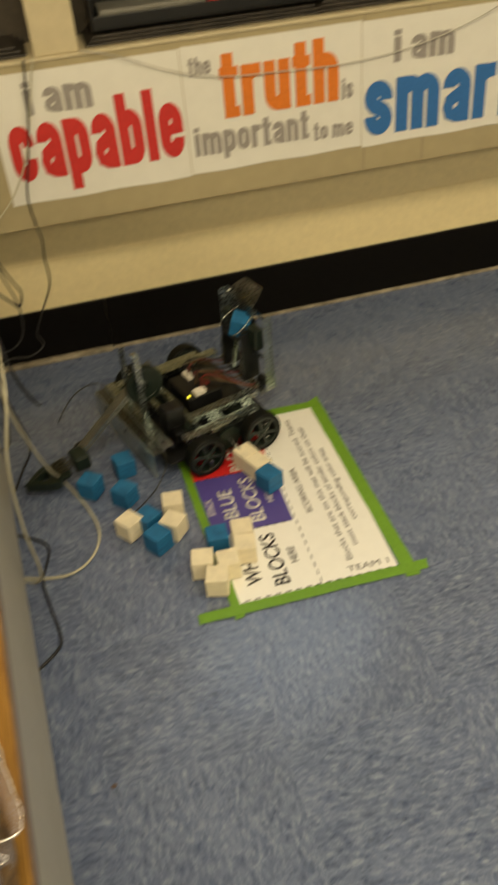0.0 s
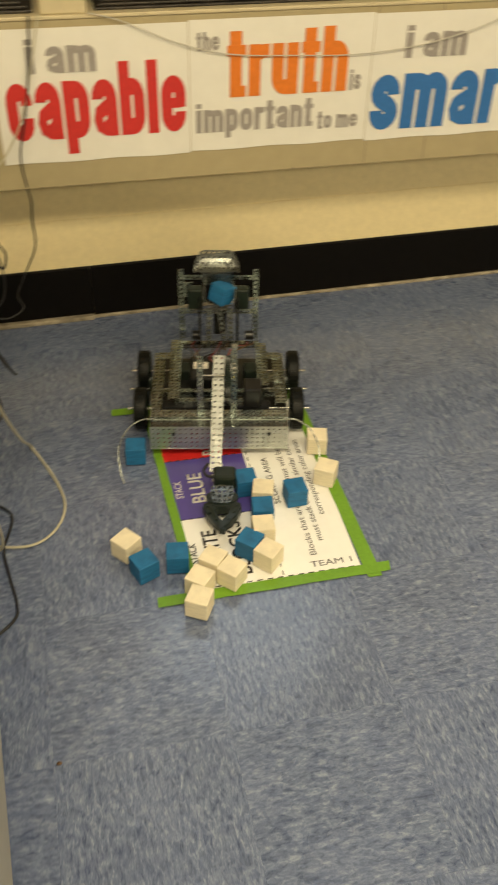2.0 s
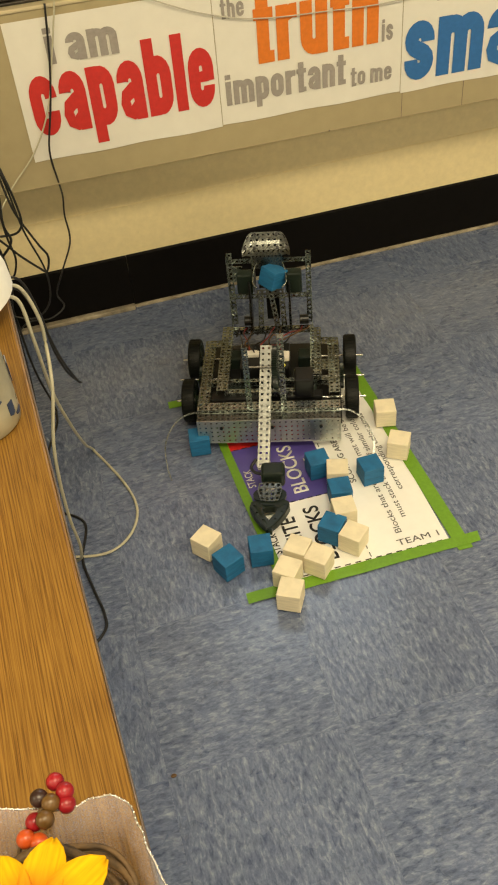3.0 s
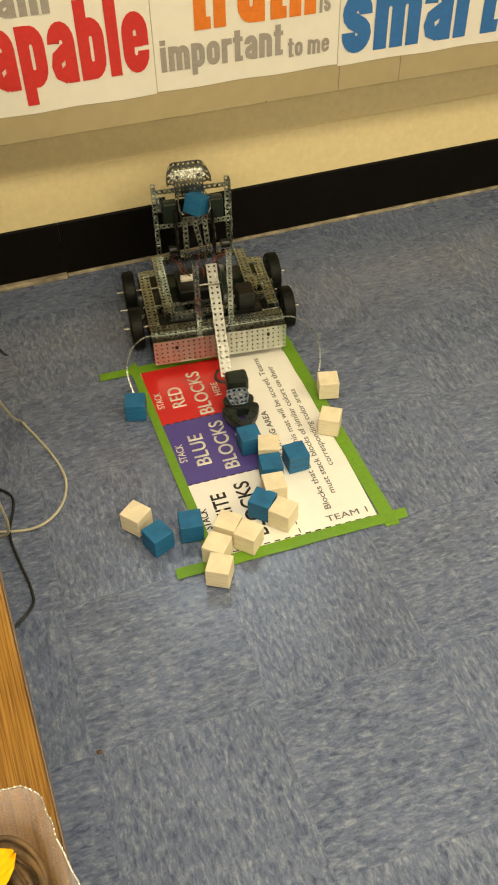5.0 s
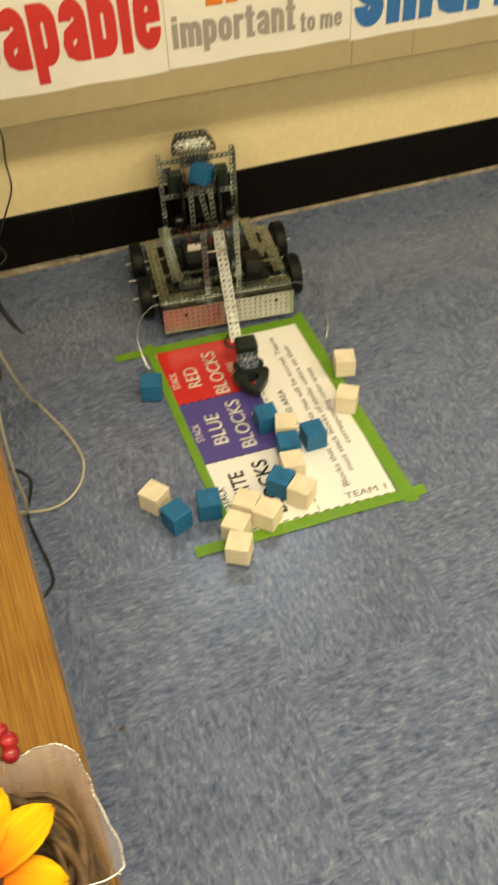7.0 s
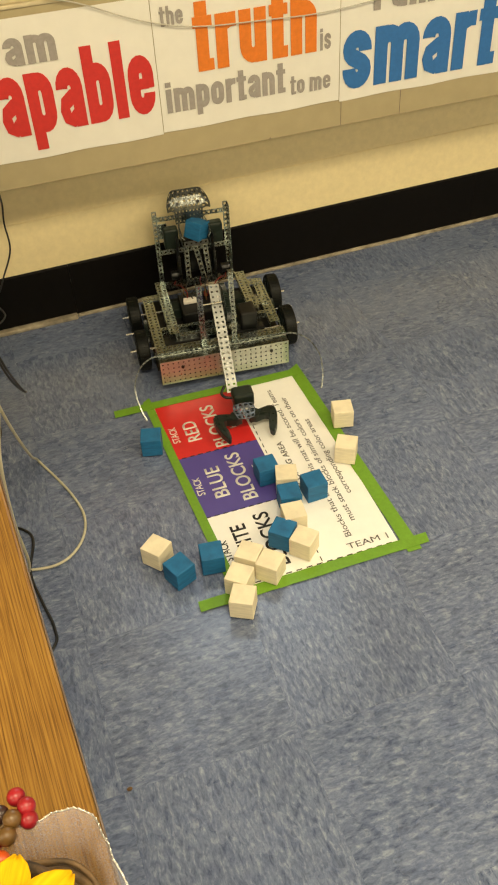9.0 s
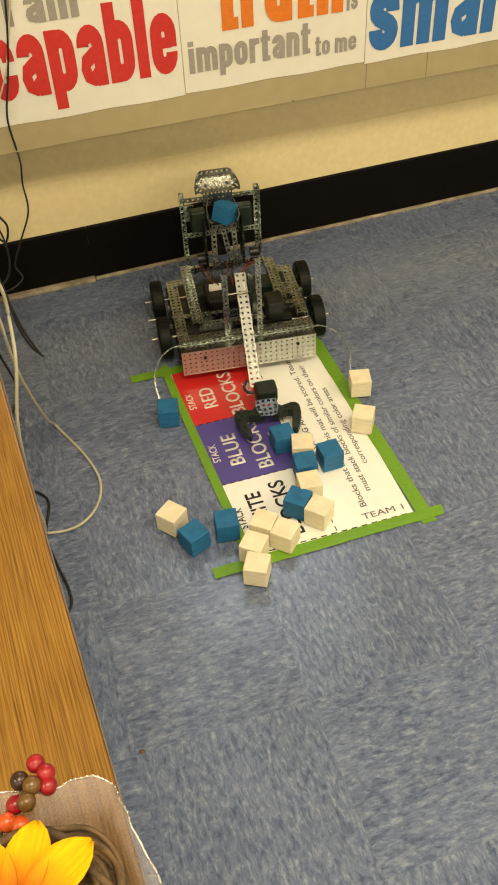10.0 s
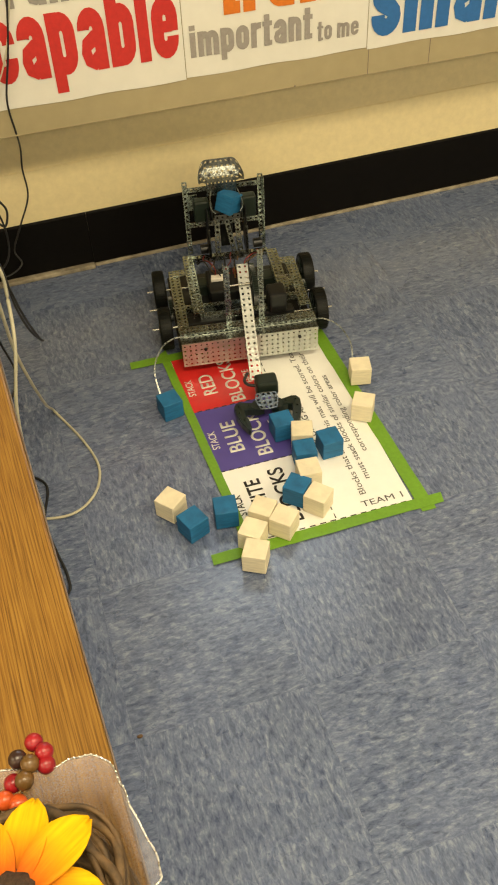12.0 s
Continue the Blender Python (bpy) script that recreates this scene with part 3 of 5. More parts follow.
def slab(corners, z0, z1):
    """A thin flat piece over a four-cornered outline."""
    bm = bmesh.new()
    lo, hi = [[bm.verts.new((x, y, z)) for x, y in corners] for z in (z0, z1)]
    bm.faces.new(lo[::-1])
    bm.faces.new(hi)
    for k in range(4):
        bm.faces.new((lo[k], lo[(k + 1) % 4], hi[(k + 1) % 4], hi[k]))
    bmesh.ops.recalc_face_normals(bm, faces=bm.faces[:])
    return bm


part("sheet", slab(((-MW / 2, -ML / 2), (MW / 2 + 0.007, -ML / 2), (MW / 2 + 0.007, ML / 2), (-MW / 2 - 0.013, ML / 2)), 0, 0.0012), M_MAT, mat)
CW = 0.184
y_red, y_blue = ML / 2 - 0.194, ML / 2 - 0.387
LEFT, SKEW = -MW / 2 + 0.0015, 0.013 / ML
left_edge = lambda y: LEFT - SKEW * (y + ML / 2)
part("red_cell", slab(((left_edge(y_red), y_red), (-MW / 2 + CW - 0.002, y_red), (-MW / 2 + CW - 0.004, ML / 2 - 0.001), (left_edge(ML / 2), ML / 2 - 0.001)), 0.0012, 0.0017), M_RED_CELL, mat, "red printed cell")
part("purple_cell", slab(((left_edge(y_blue), y_blue), (-MW / 2 + CW, y_blue), (-MW / 2 + CW - 0.002, y_red - 0.0005), (left_edge(y_red), y_red - 0.0005)), 0.0012, 0.0017), M_BLUE_CELL, mat, "purple-blue printed cell")


def on_mat(words, x, y, cap, ma, width=None, bold=0.0, turn=90, z=0.0018):
    text_mesh("lettering", words, cap, ma, mat, pose(x, y, z, 0, 0, turn), width=width, bold=bold, depth=0.0003)


for yc, word_, ma, w_ in ((ML / 2 - 0.112, "RED", M_PAPER, 0.070), (ML / 2 - 0.292, "BLUE", M_PAPER, 0.096), (ML / 2 - 0.487, "WHITE", M_BLACK_INK, 0.118)):
    on_mat("STACK", -MW / 2 + 0.025 - 0.040 * max(0.0, yc + 0.04), yc, 0.0165, ma, 0.056, 0.01)
    on_mat(word_, -MW / 2 + 0.074 - 0.040 * max(0.0, yc + 0.04), yc, 0.032, ma, w_, 0.015)
    on_mat("BLOCKS", -MW / 2 + 0.129 - 0.040 * max(0.0, yc + 0.04), yc, 0.032, ma, 0.150, 0.015)
    on_mat("HERE", -MW / 2 + 0.161 - 0.040 * max(0.0, yc + 0.04), yc, 0.0155, ma, 0.046, 0.01)
bm = bmesh.new()
for k in range(26):  # dashed line between cells and text
    yy = ML / 2 - 0.012 - k * 0.0222
    box(bm, (-MW / 2 + CW + 0.0045, yy - 0.012, 0.0012), (-MW / 2 + CW + 0.0065, yy, 0.0017))
part("dashed_line", bm, M_BLACK_INK, mat)
for yy in (y_red, y_blue):
    bm = bmesh.new()
    for k in range(9):
        box(bm, (-MW / 2 + 0.004 + k * 0.019, yy - 0.0012, 0.0017), (-MW / 2 + 0.015 + k * 0.019, yy + 0.0012, 0.0021))
    part("dashed_line", bm, M_BLACK_INK, mat)
bm = bmesh.new()
for k in range(16):
    box(bm, (-MW / 2 + 0.004 + k * 0.0215, -ML / 2 + 0.0015, 0.0012), (-MW / 2 + 0.016 + k * 0.0215, -ML / 2 + 0.004, 0.0017))
part("dashed_line", bm, M_BLACK_INK, mat)
on_mat("SCORING AREA", 0.060, -0.005, 0.0135, M_DULL_INK, 0.155, 0.01)
on_mat("Blocks that are on this mat will be scored. Teams", 0.098, 0.005, 0.0135, M_DULL_INK, 0.500)
on_mat("must stack blocks of similar colors on their", 0.122, 0.005, 0.0135, M_DULL_INK, 0.425)
on_mat("corresponding color areas", 0.146, -0.005, 0.0135, M_DULL_INK, 0.255)
on_mat("TEAM 1", 0.122, -ML / 2 + 0.016, 0.0150, M_DULL_INK, 0.088, 0.0, turn=0)


def tape(a, b, w, z, seed):
    """A torn length of tape on the floor from a to b."""
    rnd = random.Random(seed)
    a, b = Vector((*a, 0)), Vector((*b, 0))
    d = (b - a).normalized()
    s = Vector((-d.y, d.x, 0)) * w / 2
    n = 18
    bm = bmesh.new()
    lo, hi = [], []
    for i in range(n + 1):
        p = a.lerp(b, i / n)
        j = 0.010 if i in (0, n) else 0.0007
        lo.append(bm.verts.new(p - s * (1 + rnd.uniform(-0.09, 0.02)) + d * rnd.uniform(-j, j) + Vector((0, 0, z))))
        hi.append(bm.verts.new(p + s * (1 + rnd.uniform(-0.03, 0.03)) + d * rnd.uniform(-j, j) + Vector((0, 0, z))))
    for i in range(n):
        bm.faces.new((lo[i], lo[i + 1], hi[i + 1], hi[i]))
    shell(bm, -0.0004)
    bmesh.ops.recalc_face_normals(bm, faces=bm.faces[:])
    return tagged(part("floor_tape", bm, M_TAPE), "strip of green masking tape along the mat edge", "tape", "tape round the mat")


tape((0.0865, -0.425), (0.1095, -1.082), 0.020, 0.0026, 1)
tape((0.4635, -0.440), (0.4745, -1.085), 0.030, 0.0026, 2)
tape((0.002, -0.450), (0.470, -0.462), 0.026, 0.0032, 3)
tape((0.038, -1.064), (0.512, -1.064), 0.026, 0.0032, 4)

# ---- wooden blocks ----
S = 0.0457
BLOCKS = []


def cube_block(colour):
    ob = part("toy_block", rounded_block(S, 0.0016), M_BLUE_BLOCK if colour == "b" else M_WHITE_BLOCK)
    return tagged(ob, "blue stained wooden cube block on the floor" if colour == "b" else "pale unfinished wooden cube block on the floor", "block", "scattered wooden blocks")


# start, sweep by the claw, place of rest (a feeler drags one on later); turn at the start and at rest
BLOCK_WAYS = [
    ("b", [(0, -0.045, -0.571), (0.5, -0.045, -0.571), (0.9, 0.014, -0.532), (1.3, 0.015, -0.560), (1.5, 0.032, -0.570), (1.7, 0.002, -0.613), (1.9, 0.042, -0.634, -8), (2.7, 0.040, -0.632, -8), (4.3, 0.058, -0.605, -15), (9.7, 0.058, -0.605, -15), (10, 0.055, -0.622, -13), (10.4, 0.054, -0.645, 9), (12, 0.055, -0.642, 10)], 10.8, -8),
    ("b", [(0, -0.130, -0.620), (0.5, -0.130, -0.620), (0.9, -0.097, -0.618), (1.3, -0.034, -0.707), (1.5, 0.044, -0.778), (1.7, 0.136, -0.842), (1.9, 0.285, -0.883), (12, 0.285, -0.883)], -36.2, -7.3),
    ("b", [(0, -0.058, -0.675), (0.5, -0.058, -0.675), (0.9, -0.051, -0.657), (1.3, 0.006, -0.700), (1.5, 0.076, -0.729), (1.7, 0.158, -0.766), (1.9, 0.268, -0.788), (12, 0.268, -0.788)], 43.9, 0.0),
    ("b", [(0, -0.021, -0.780), (1.2, -0.021, -0.780), (1.5, 0.026, -0.832), (1.7, 0.059, -0.923), (1.9, 0.084, -0.979), (12, 0.084, -0.979)], 35.2, -7.9),
    ("b", [(0, -0.009, -0.844), (1.2, -0.009, -0.844), (1.5, 0.005, -0.880), (1.7, 0.012, -0.977), (1.9, 0.015, -0.988), (12, 0.015, -0.988)], 35.2, 22.8),
    ("b", [(0, 0.112, -0.886), (1.2, 0.112, -0.886), (1.5, 0.112, -0.886), (1.7, 0.125, -0.902), (1.9, 0.236, -0.973), (12, 0.236, -0.973)], -1.3, -42.3),
    ("b", [(0, 0.269, -0.733), (1, 0.269, -0.733), (1.5, 0.309, -0.784), (1.7, 0.361, -0.837), (1.9, 0.369, -0.842), (2.8, 0.369, -0.842), (4.2, 0.345, -0.871), (12, 0.345, -0.871)], 28.9, 1.2),
    ("w", [(0, -0.062, -0.784), (1.2, -0.062, -0.784), (1.5, -0.036, -0.836), (1.7, -0.019, -0.916), (1.9, -0.014, -0.926), (12, -0.014, -0.926)], 36.9, 39.6),
    ("w", [(0, 0.256, -0.686), (1, 0.256, -0.686), (1.5, 0.323, -0.737), (1.7, 0.406, -0.767), (1.9, 0.454, -0.793), (12, 0.454, -0.793)], -67.2, -32.2),
    ("w", [(0, 0.041, -0.750), (1.2, 0.041, -0.750), (1.5, 0.096, -0.781), (1.7, 0.177, -0.815), (1.9, 0.298, -0.831), (12, 0.298, -0.831)], -6.2, -17.3),
    ("w", [(0, 0.030, -0.814), (1.2, 0.030, -0.814), (1.5, 0.068, -0.862), (1.7, 0.177, -0.883), (1.9, 0.273, -0.939), (12, 0.273, -0.939)], -40.8, -6.0),
    ("w", [(0, 0.167, -0.884), (1.2, 0.167, -0.884), (1.5, 0.167, -0.884), (1.7, 0.171, -0.942), (1.9, 0.267, -1.011), (12, 0.267, -1.011)], 84.6, 43.1),
    ("w", [(0, 0.161, -0.932), (1.2, 0.161, -0.932), (1.5, 0.161, -0.932), (1.7, 0.126, -0.969), (1.9, 0.184, -1.043), (12, 0.184, -1.043)], -9.3, -44.1),
    ("w", [(0, 0.067, -0.946), (1.2, 0.067, -0.946), (1.5, 0.067, -0.946), (1.7, 0.071, -1.006), (1.9, 0.117, -1.053), (12, 0.117, -1.053)], -10.8, -39.5),
    ("w", [(0, 0.117, -0.965), (1.2, 0.117, -0.965), (1.5, 0.117, -0.965), (1.7, 0.098, -0.953), (1.9, 0.152, -1.008), (12, 0.152, -1.008)], -1.2, -39.5),
    ("w", [(0, 0.086, -1.002), (1.2, 0.086, -1.002), (1.5, 0.086, -1.002), (1.7, 0.088, -1.058), (1.9, 0.107, -1.103), (12, 0.107, -1.103)], -16.1, -29.3),
    ("w", [(0, 0.237, -0.645), (1, 0.237, -0.645), (1.5, 0.327, -0.692), (1.7, 0.403, -0.700), (1.9, 0.463, -0.686), (2.8, 0.463, -0.686), (4.2, 0.493, -0.682), (12, 0.493, -0.682)], 25.1, -13.8),
]
for way in BLOCK_WAYS:
    BLOCKS.append((cube_block(way[0]), way[1], way[2], way[3]))

# ---- the desk ----
DZ = 0.700
desk = tagged(empty("desk", pose(-0.2125, -1.45, 0, 0, 0, 3.3)), "oak laminate topped desk with grey steel side", "desk")
bm = boxed((-0.76, -1.25, DZ - 0.022), (0.0, 1.02, DZ), 0.003)
part("desktop", bm, M_OAK, desk, "oak laminate desktop")
part("edging", boxed((0.0002, -1.249, DZ - 0.0215), (0.0016, 1.019, DZ - 0.004), 0.0004), M_EDGE, desk, "dark edge banding")
part("side_panel", boxed((-0.075, -1.22, 0.03), (-0.050, 0.99, DZ - 0.0225), 0.003), M_GREY_STEEL, desk, "grey steel side panel")
part("back_panel", boxed((-0.73, 0.95, 0.03), (-0.078, 0.975, DZ - 0.0225), 0.003), M_GREY_STEEL, desk)
part("drawer_case", boxed((-0.74, -1.20, 0.05), (-0.40, 0.90, DZ - 0.0225), 0.004), M_GREY_STEEL, desk)
for k in range(4):
    part("foot", boxed((-0.082 if k % 2 else -0.73, -1.2 if k < 2 else 0.93, 0.0), (-0.065 if k % 2 else -0.70, -1.17 if k < 2 else 0.96, 0.03)), M_BLACK_PLASTIC, desk)

# things on the desk
router = tagged(empty("network_box", pose(-0.391, -0.584, DZ, 0, 0, 28.6)), "black plastic network box with trailing cords on the desk", "router")
part("housing", boxed((-0.16, -0.14, 0.006), (0.115, 0.09, 0.112), 0.008), M_BLACK_PLASTIC, router)
for k in range(6):
    part("vent_rib", boxed((0.1152, -0.10 + k * 0.03, 0.03), (0.1172, -0.085 + k * 0.03, 0.10), 0.0006), M_BLACK_PLASTIC, router)
part("red_stripe", boxed((-0.10, -0.1425, 0.02), (-0.02, -0.1402, 0.05)), M_RED_PLASTIC, router, "dark red stripe")
for k in range(4):
    part("rubber_foot", boxed((-0.15 if k % 2 else 0.08, -0.13 if k < 2 else 0.06, 0), (-0.13 if k % 2 else 0.10, -0.11 if k < 2 else 0.08, 0.006)), M_RUBBER, router)

lampshade = tagged(empty("desk_lamp", pose(-0.338, -0.985, DZ)), "small desk lamp with a smooth white dome shade", "lamp")
bm = bmesh.new()
lathe(bm, [(0.112, 0.035), (0.110, 0.060), (0.098, 0.090), (0.074, 0.118), (0.040, 0.136), (0.012, 0.141), (0.0, 0.1412)], 40)
lathe(bm, [(0.108, 0.035), (0.106, 0.060), (0.094, 0.088), (0.070, 0.115), (0.038, 0.132), (0.0, 0.137)], 40)
lathe(bm, [(0.112, 0.035), (0.108, 0.035)], 40)
part("shade", bm, M_SHADE, lampshade)
bm = bmesh.new()
lathe(bm, [(0.0, 0.0), (0.052, 0.0), (0.050, 0.010), (0.014, 0.018), (0.008, 0.03), (0.008, 0.134), (0.0, 0.134)], 28)
part("base", bm, M_SHADE, lampshade)

jar = tagged(empty("pencil_jar", pose(-0.292, -1.225, DZ)), "glazed stoneware jar with navy motifs holding stationery", "jar")
bm = bmesh.new()
lathe(bm, [(0.0, 0.0), (0.046, 0.0), (0.0495, 0.004), (0.050, 0.03), (0.049, 0.095), (0.0505, 0.108), (0.0485, 0.110), (0.046, 0.106), (0.0455, 0.01), (0.0, 0.008)], 40)
part("body", bm, M_JAR, jar)
for k, (a0, z0, z1, w) in enumerate(((0.15, 0.045, 0.082, 0.26), (-0.55, 0.02, 0.04, 0.2), (-0.25, 0.012, 0.018, 0.30), (-0.95, 0.06, 0.066, 0.3), (-0.95, 0.046, 0.051, 0.34), (0.6, 0.03, 0.07, 0.2))):
    bm = bmesh.new()
    n = 8
    g = [[bm.verts.new((0.0512 * math.cos(a0 + w * (i / n - 0.5)), 0.0512 * math.sin(a0 + w * (i / n - 0.5)), z)) for z in (z0 + 0.006 * abs(i / n - 0.5), z1 - 0.012 * abs(i / n - 0.5) * (z1 - z0 > 0.02))] for i in range(n + 1)]
    for i in range(n):
        bm.faces.new((g[i][0], g[i + 1][0], g[i + 1][1], g[i][1]))
    shell(bm, 0.001)
    part("motif", bm, M_JAR_BLUE, jar)
for k, (dx, dy, tx, ty, ma, h) in enumerate(((0.018, 0.010, 9, -6, M_BLUE_INK, 0.15), (-0.012, 0.02, 5, 10, M_SHADE, 0.14), (0.005, -0.022, -9, 4, M_SHADE, 0.13), (-0.02, -0.01, -4, -9, M_BLACK_PLASTIC, 0.15))):
    bm = bmesh.new()
    cyl(bm, 0.0045, 0.0045, 0.010, h, 12)
    cyl(bm, 0.0045, 0.0012, h, h + 0.012, 12)
    part("pen", bm, ma, jar, at=pose(dx * 0.8, dy * 0.8, 0.002, tx * 0.6, ty * 0.6))

# basket with cloth sunflower in a sheer bag
FX, FY = -0.262, -1.855
basket = tagged(empty("flower_basket", pose(FX, FY, DZ)), "twig basket with cloth sunflower wrapped in sheer silver-trimmed bag", "flower basket")
rnd = random.Random(7)
for k in range(26):
    bm = bmesh.new()
    rr, zz, ph = 0.051 + 0.0040 * (k % 4), 0.010 + 0.0028 * k, rnd.uniform(0, 6.3)
    tube(bm, [((rr + 0.0045 * math.sin(3 * a / 16 * 2 * math.pi + ph) + rnd.uniform(-0.0025, 0.0025)) * math.cos(a / 16 * 2 * math.pi), (rr + 0.0045 * math.sin(3 * a / 16 * 2 * math.pi + ph) + rnd.uniform(-0.0025, 0.0025)) * math.sin(a / 16 * 2 * math.pi),
               zz + 0.006 * math.sin(2 * a / 16 * 2 * math.pi + 2 * ph) + rnd.uniform(-0.003, 0.003)) for a in range(16)], rnd.choice((0.0021, 0.0028, 0.0036)), 8, 4, True)
    part("twig_ring", bm, M_WICKER, basket)
bm = bmesh.new()
cyl(bm, 0.050, 0.053, 0.0, 0.012, 28)
part("bottom", bm, M_SEED, basket)
RIM = ((0, 0.0845), (12, 0.0817), (24, 0.0825), (35, 0.0885), (45, 0.0962), (53, 0.0972), (61, 0.0925), (69, 0.0850), (79, 0.0835), (90, 0.0885), (105, 0.0960), (122, 0.0880), (150, 0.0960),
       (185, 0.0900), (215, 0.0880), (250, 0.0880), (285, 0.0870), (312, 0.0850), (334, 0.0825), (348, 0.0840), (360, 0.0845))


def rim_radius(deg):
    """How far the bag's wavy mouth stands out at an angle."""
    for (a0, r0), (a1, r1) in zip(RIM, RIM[1:]):
        if a0 <= deg <= a1:
            u = (deg - a0) / (a1 - a0)
            return r0 + (r1 - r0) * u * u * (3 - 2 * u)


bm = bmesh.new()
n = 160
rim_pts = []
rings = []
for j, (fr, z) in enumerate(((0.70, 0.004), (0.86, 0.03), (0.90, 0.06), (0.94, 0.080), (1.02, 0.089))):
    ring = []
    for i in range(n):
        a = 2 * math.pi * i / n
        k = (j / 4) ** 2
        tuck = sum(q * math.exp(-(((math.degrees(a) - c + 180) % 360 - 180) / w) ** 2) for c, w, q in ((343, 3.5, 0.032), (322, 9, 0.026), (205, 9, 0.028)))
        r = 0.93 * rim_radius(math.degrees(a)) * (fr + 0.06 * k) - tuck * (j / 4) ** 0.6
        zz = z + 0.004 * k * math.cos(4 * a - 2.6)
        ring.append(bm.verts.new((r * math.cos(a), r * math.sin(a), zz)))
    rings.append(ring)
    if j == 4:
        rim_pts = [v.co.copy() for v in ring]
for a, b in zip(rings, rings[1:]):
    for i in range(n):
        bm.faces.new((a[i], a[(i + 1) % n], b[(i + 1) % n], b[i])).smooth = True
part("sheer_bag", bm, M_SHEER, basket, "sheer lavender-grey organza bag")
bm = bmesh.new()
tube(bm, rim_pts[::2], 0.0007, 6, 3, True)
for k in range(0, n, 1):
    bmesh.ops.create_icosphere(bm, subdivisions=1, radius=0.0009, matrix=pose(*(rim_pts[k] + Vector((0, 0, 0.0006)))))
part("silver_edge", bm, M_SILVER_TRIM, basket, "glittering silver edge cord")


def petal(length, width):
    bm = bmesh.new()
    n, m_ = 10, 6
    g = []
    for i in range(n + 1):
        t = i / n
        w = width * math.sin(math.pi * (0.10 + 0.70 * t)) ** 0.9 * math.sqrt(max(0.0, 1 - max(0.0, (t - 0.62) / 0.385) ** 2.4))
        row = []
        for j in range(m_ + 1):
            u = j / m_ * 2 - 1
            row.append(bm.verts.new((u * w / 2, 0.006 + t * length - 0.0014 * max(0.0, 1 - 2.2 * abs(u)) * t ** 8, 0.010 * t - 0.022 * t * t - 0.004 * (1 - abs(u)) * math.sin(math.pi * t) + 0.0012 * math.cos(7 * u))))
        g.append(row)
    for i in range(n):
        for j in range(m_):
            bm.faces.new((g[i][j], g[i][j + 1], g[i + 1][j + 1], g[i + 1][j])).smooth = True
    shell(bm, 0.0009)
    return bm


HEAD = pose(-0.003, -0.003, 0.107, -2, 3, 0)
bm = bmesh.new()
lathe(bm, [(0.0, 0.008), (0.010, 0.007), (0.017, 0.003), (0.019, -0.004), (0.0, -0.006)], 28, HEAD)
part("seed_head", bm, M_SEED, basket, "dark brown seed head")
for k in range(9):
    a = 40 * k + 20 + 1.5 * ((k * 3) % 4 - 1.5)
    ob = part("petal", petal(0.049 + 0.003 * ((k * 5) % 3), 0.0285 + 0.002 * (k % 2)), M_PETAL, basket, at=HEAD @ pose(0, 0, -0.001 * (k % 3), 4 * ((k * 7) % 5) - 8 + 26 * max(0.0, math.cos(radians(a))), 0, a))
bm = bmesh.new()
tube(bm, [(-0.02, 0.05, 0.05), (-0.008, 0.072, 0.078), (0.012, 0.088, 0.086)], 0.0018, 6)
part("berry_stem", bm, M_WICKER, basket)
for k, (bx, by, bz, c) in enumerate(((0.021, 0.1056, 0.090, 0), (0.027, 0.096, 0.091, 0), (0.0265, 0.0885, 0.087, 0), (0.0087, 0.097, 0.090, 1), (0.0166, 0.090, 0.092, 2), (0.0115, 0.080, 0.091, 2), (0.003, 0.084, 0.084, 0), (-0.004, 0.074, 0.084, 3), (0.004, 0.070, 0.082, 3))):
    bm = bmesh.new()
    bmesh.ops.create_uvsphere(bm, u_segments=18, v_segments=12, radius=0.0065, matrix=pose(bx, by - 0.005, bz))
    for f in bm.faces:
        f.smooth = True
    part("berry", bm, M_BERRIES[c], basket)

# ---- cords ----
def cord(name, label, ma, r, pts, per=8):
    bm = bmesh.new()
    tube(bm, pts, r, 8, per)
    return tagged(part(name, bm, ma), label, "cable", "cords beside the desk")


cord("power_cord", "thin black cord hanging down over banner and wall", M_CORD_BLACK, 0.0022,
     [(-0.070, -0.166, 0.848), (-0.085, -0.168, 0.74), (-0.105, -0.168, 0.645), (-0.128, -0.168, 0.555), (-0.125, -0.160, 0.480), (-0.122, -0.075, 0.40), (-0.128, -0.035, 0.330), (-0.130, -0.03, 0.255), (-0.165, -0.03, 0.180), (-0.195, -0.04, 0.120), (-0.185, -0.06, 0.090), (-0.225, -0.08, 0.075), (-0.30, -0.10, 0.08), (-0.36, -0.2, 0.004)])
cord("string", "thin pale string hung slack across the banner", M_CORD_GREY, 0.0013,
     [(0.052, -0.1655, 0.850), (0.12, -0.1665, 0.832), (0.24, -0.1665, 0.782), (0.36, -0.1665, 0.752), (0.52, -0.1665, 0.742), (0.66, -0.1665, 0.738), (0.82, -0.1665, 0.752), (0.96, -0.1665, 0.786), (1.06, -0.1665, 0.826), (1.09, -0.1655, 0.850)])
cord("lamp_cord", "pale cord slanting down past the banner corner", M_CORD_BEIGE, 0.0018,
     [(-0.050, -0.1655, 0.850), (-0.075, -0.1675, 0.76), (-0.110, -0.1675, 0.645), (-0.162, -0.1675, 0.555), (-0.236, -0.18, 0.482), (-0.300, -0.22, 0.40), (-0.36, -0.30, 0.25), (-0.40, -0.36, 0.004)])
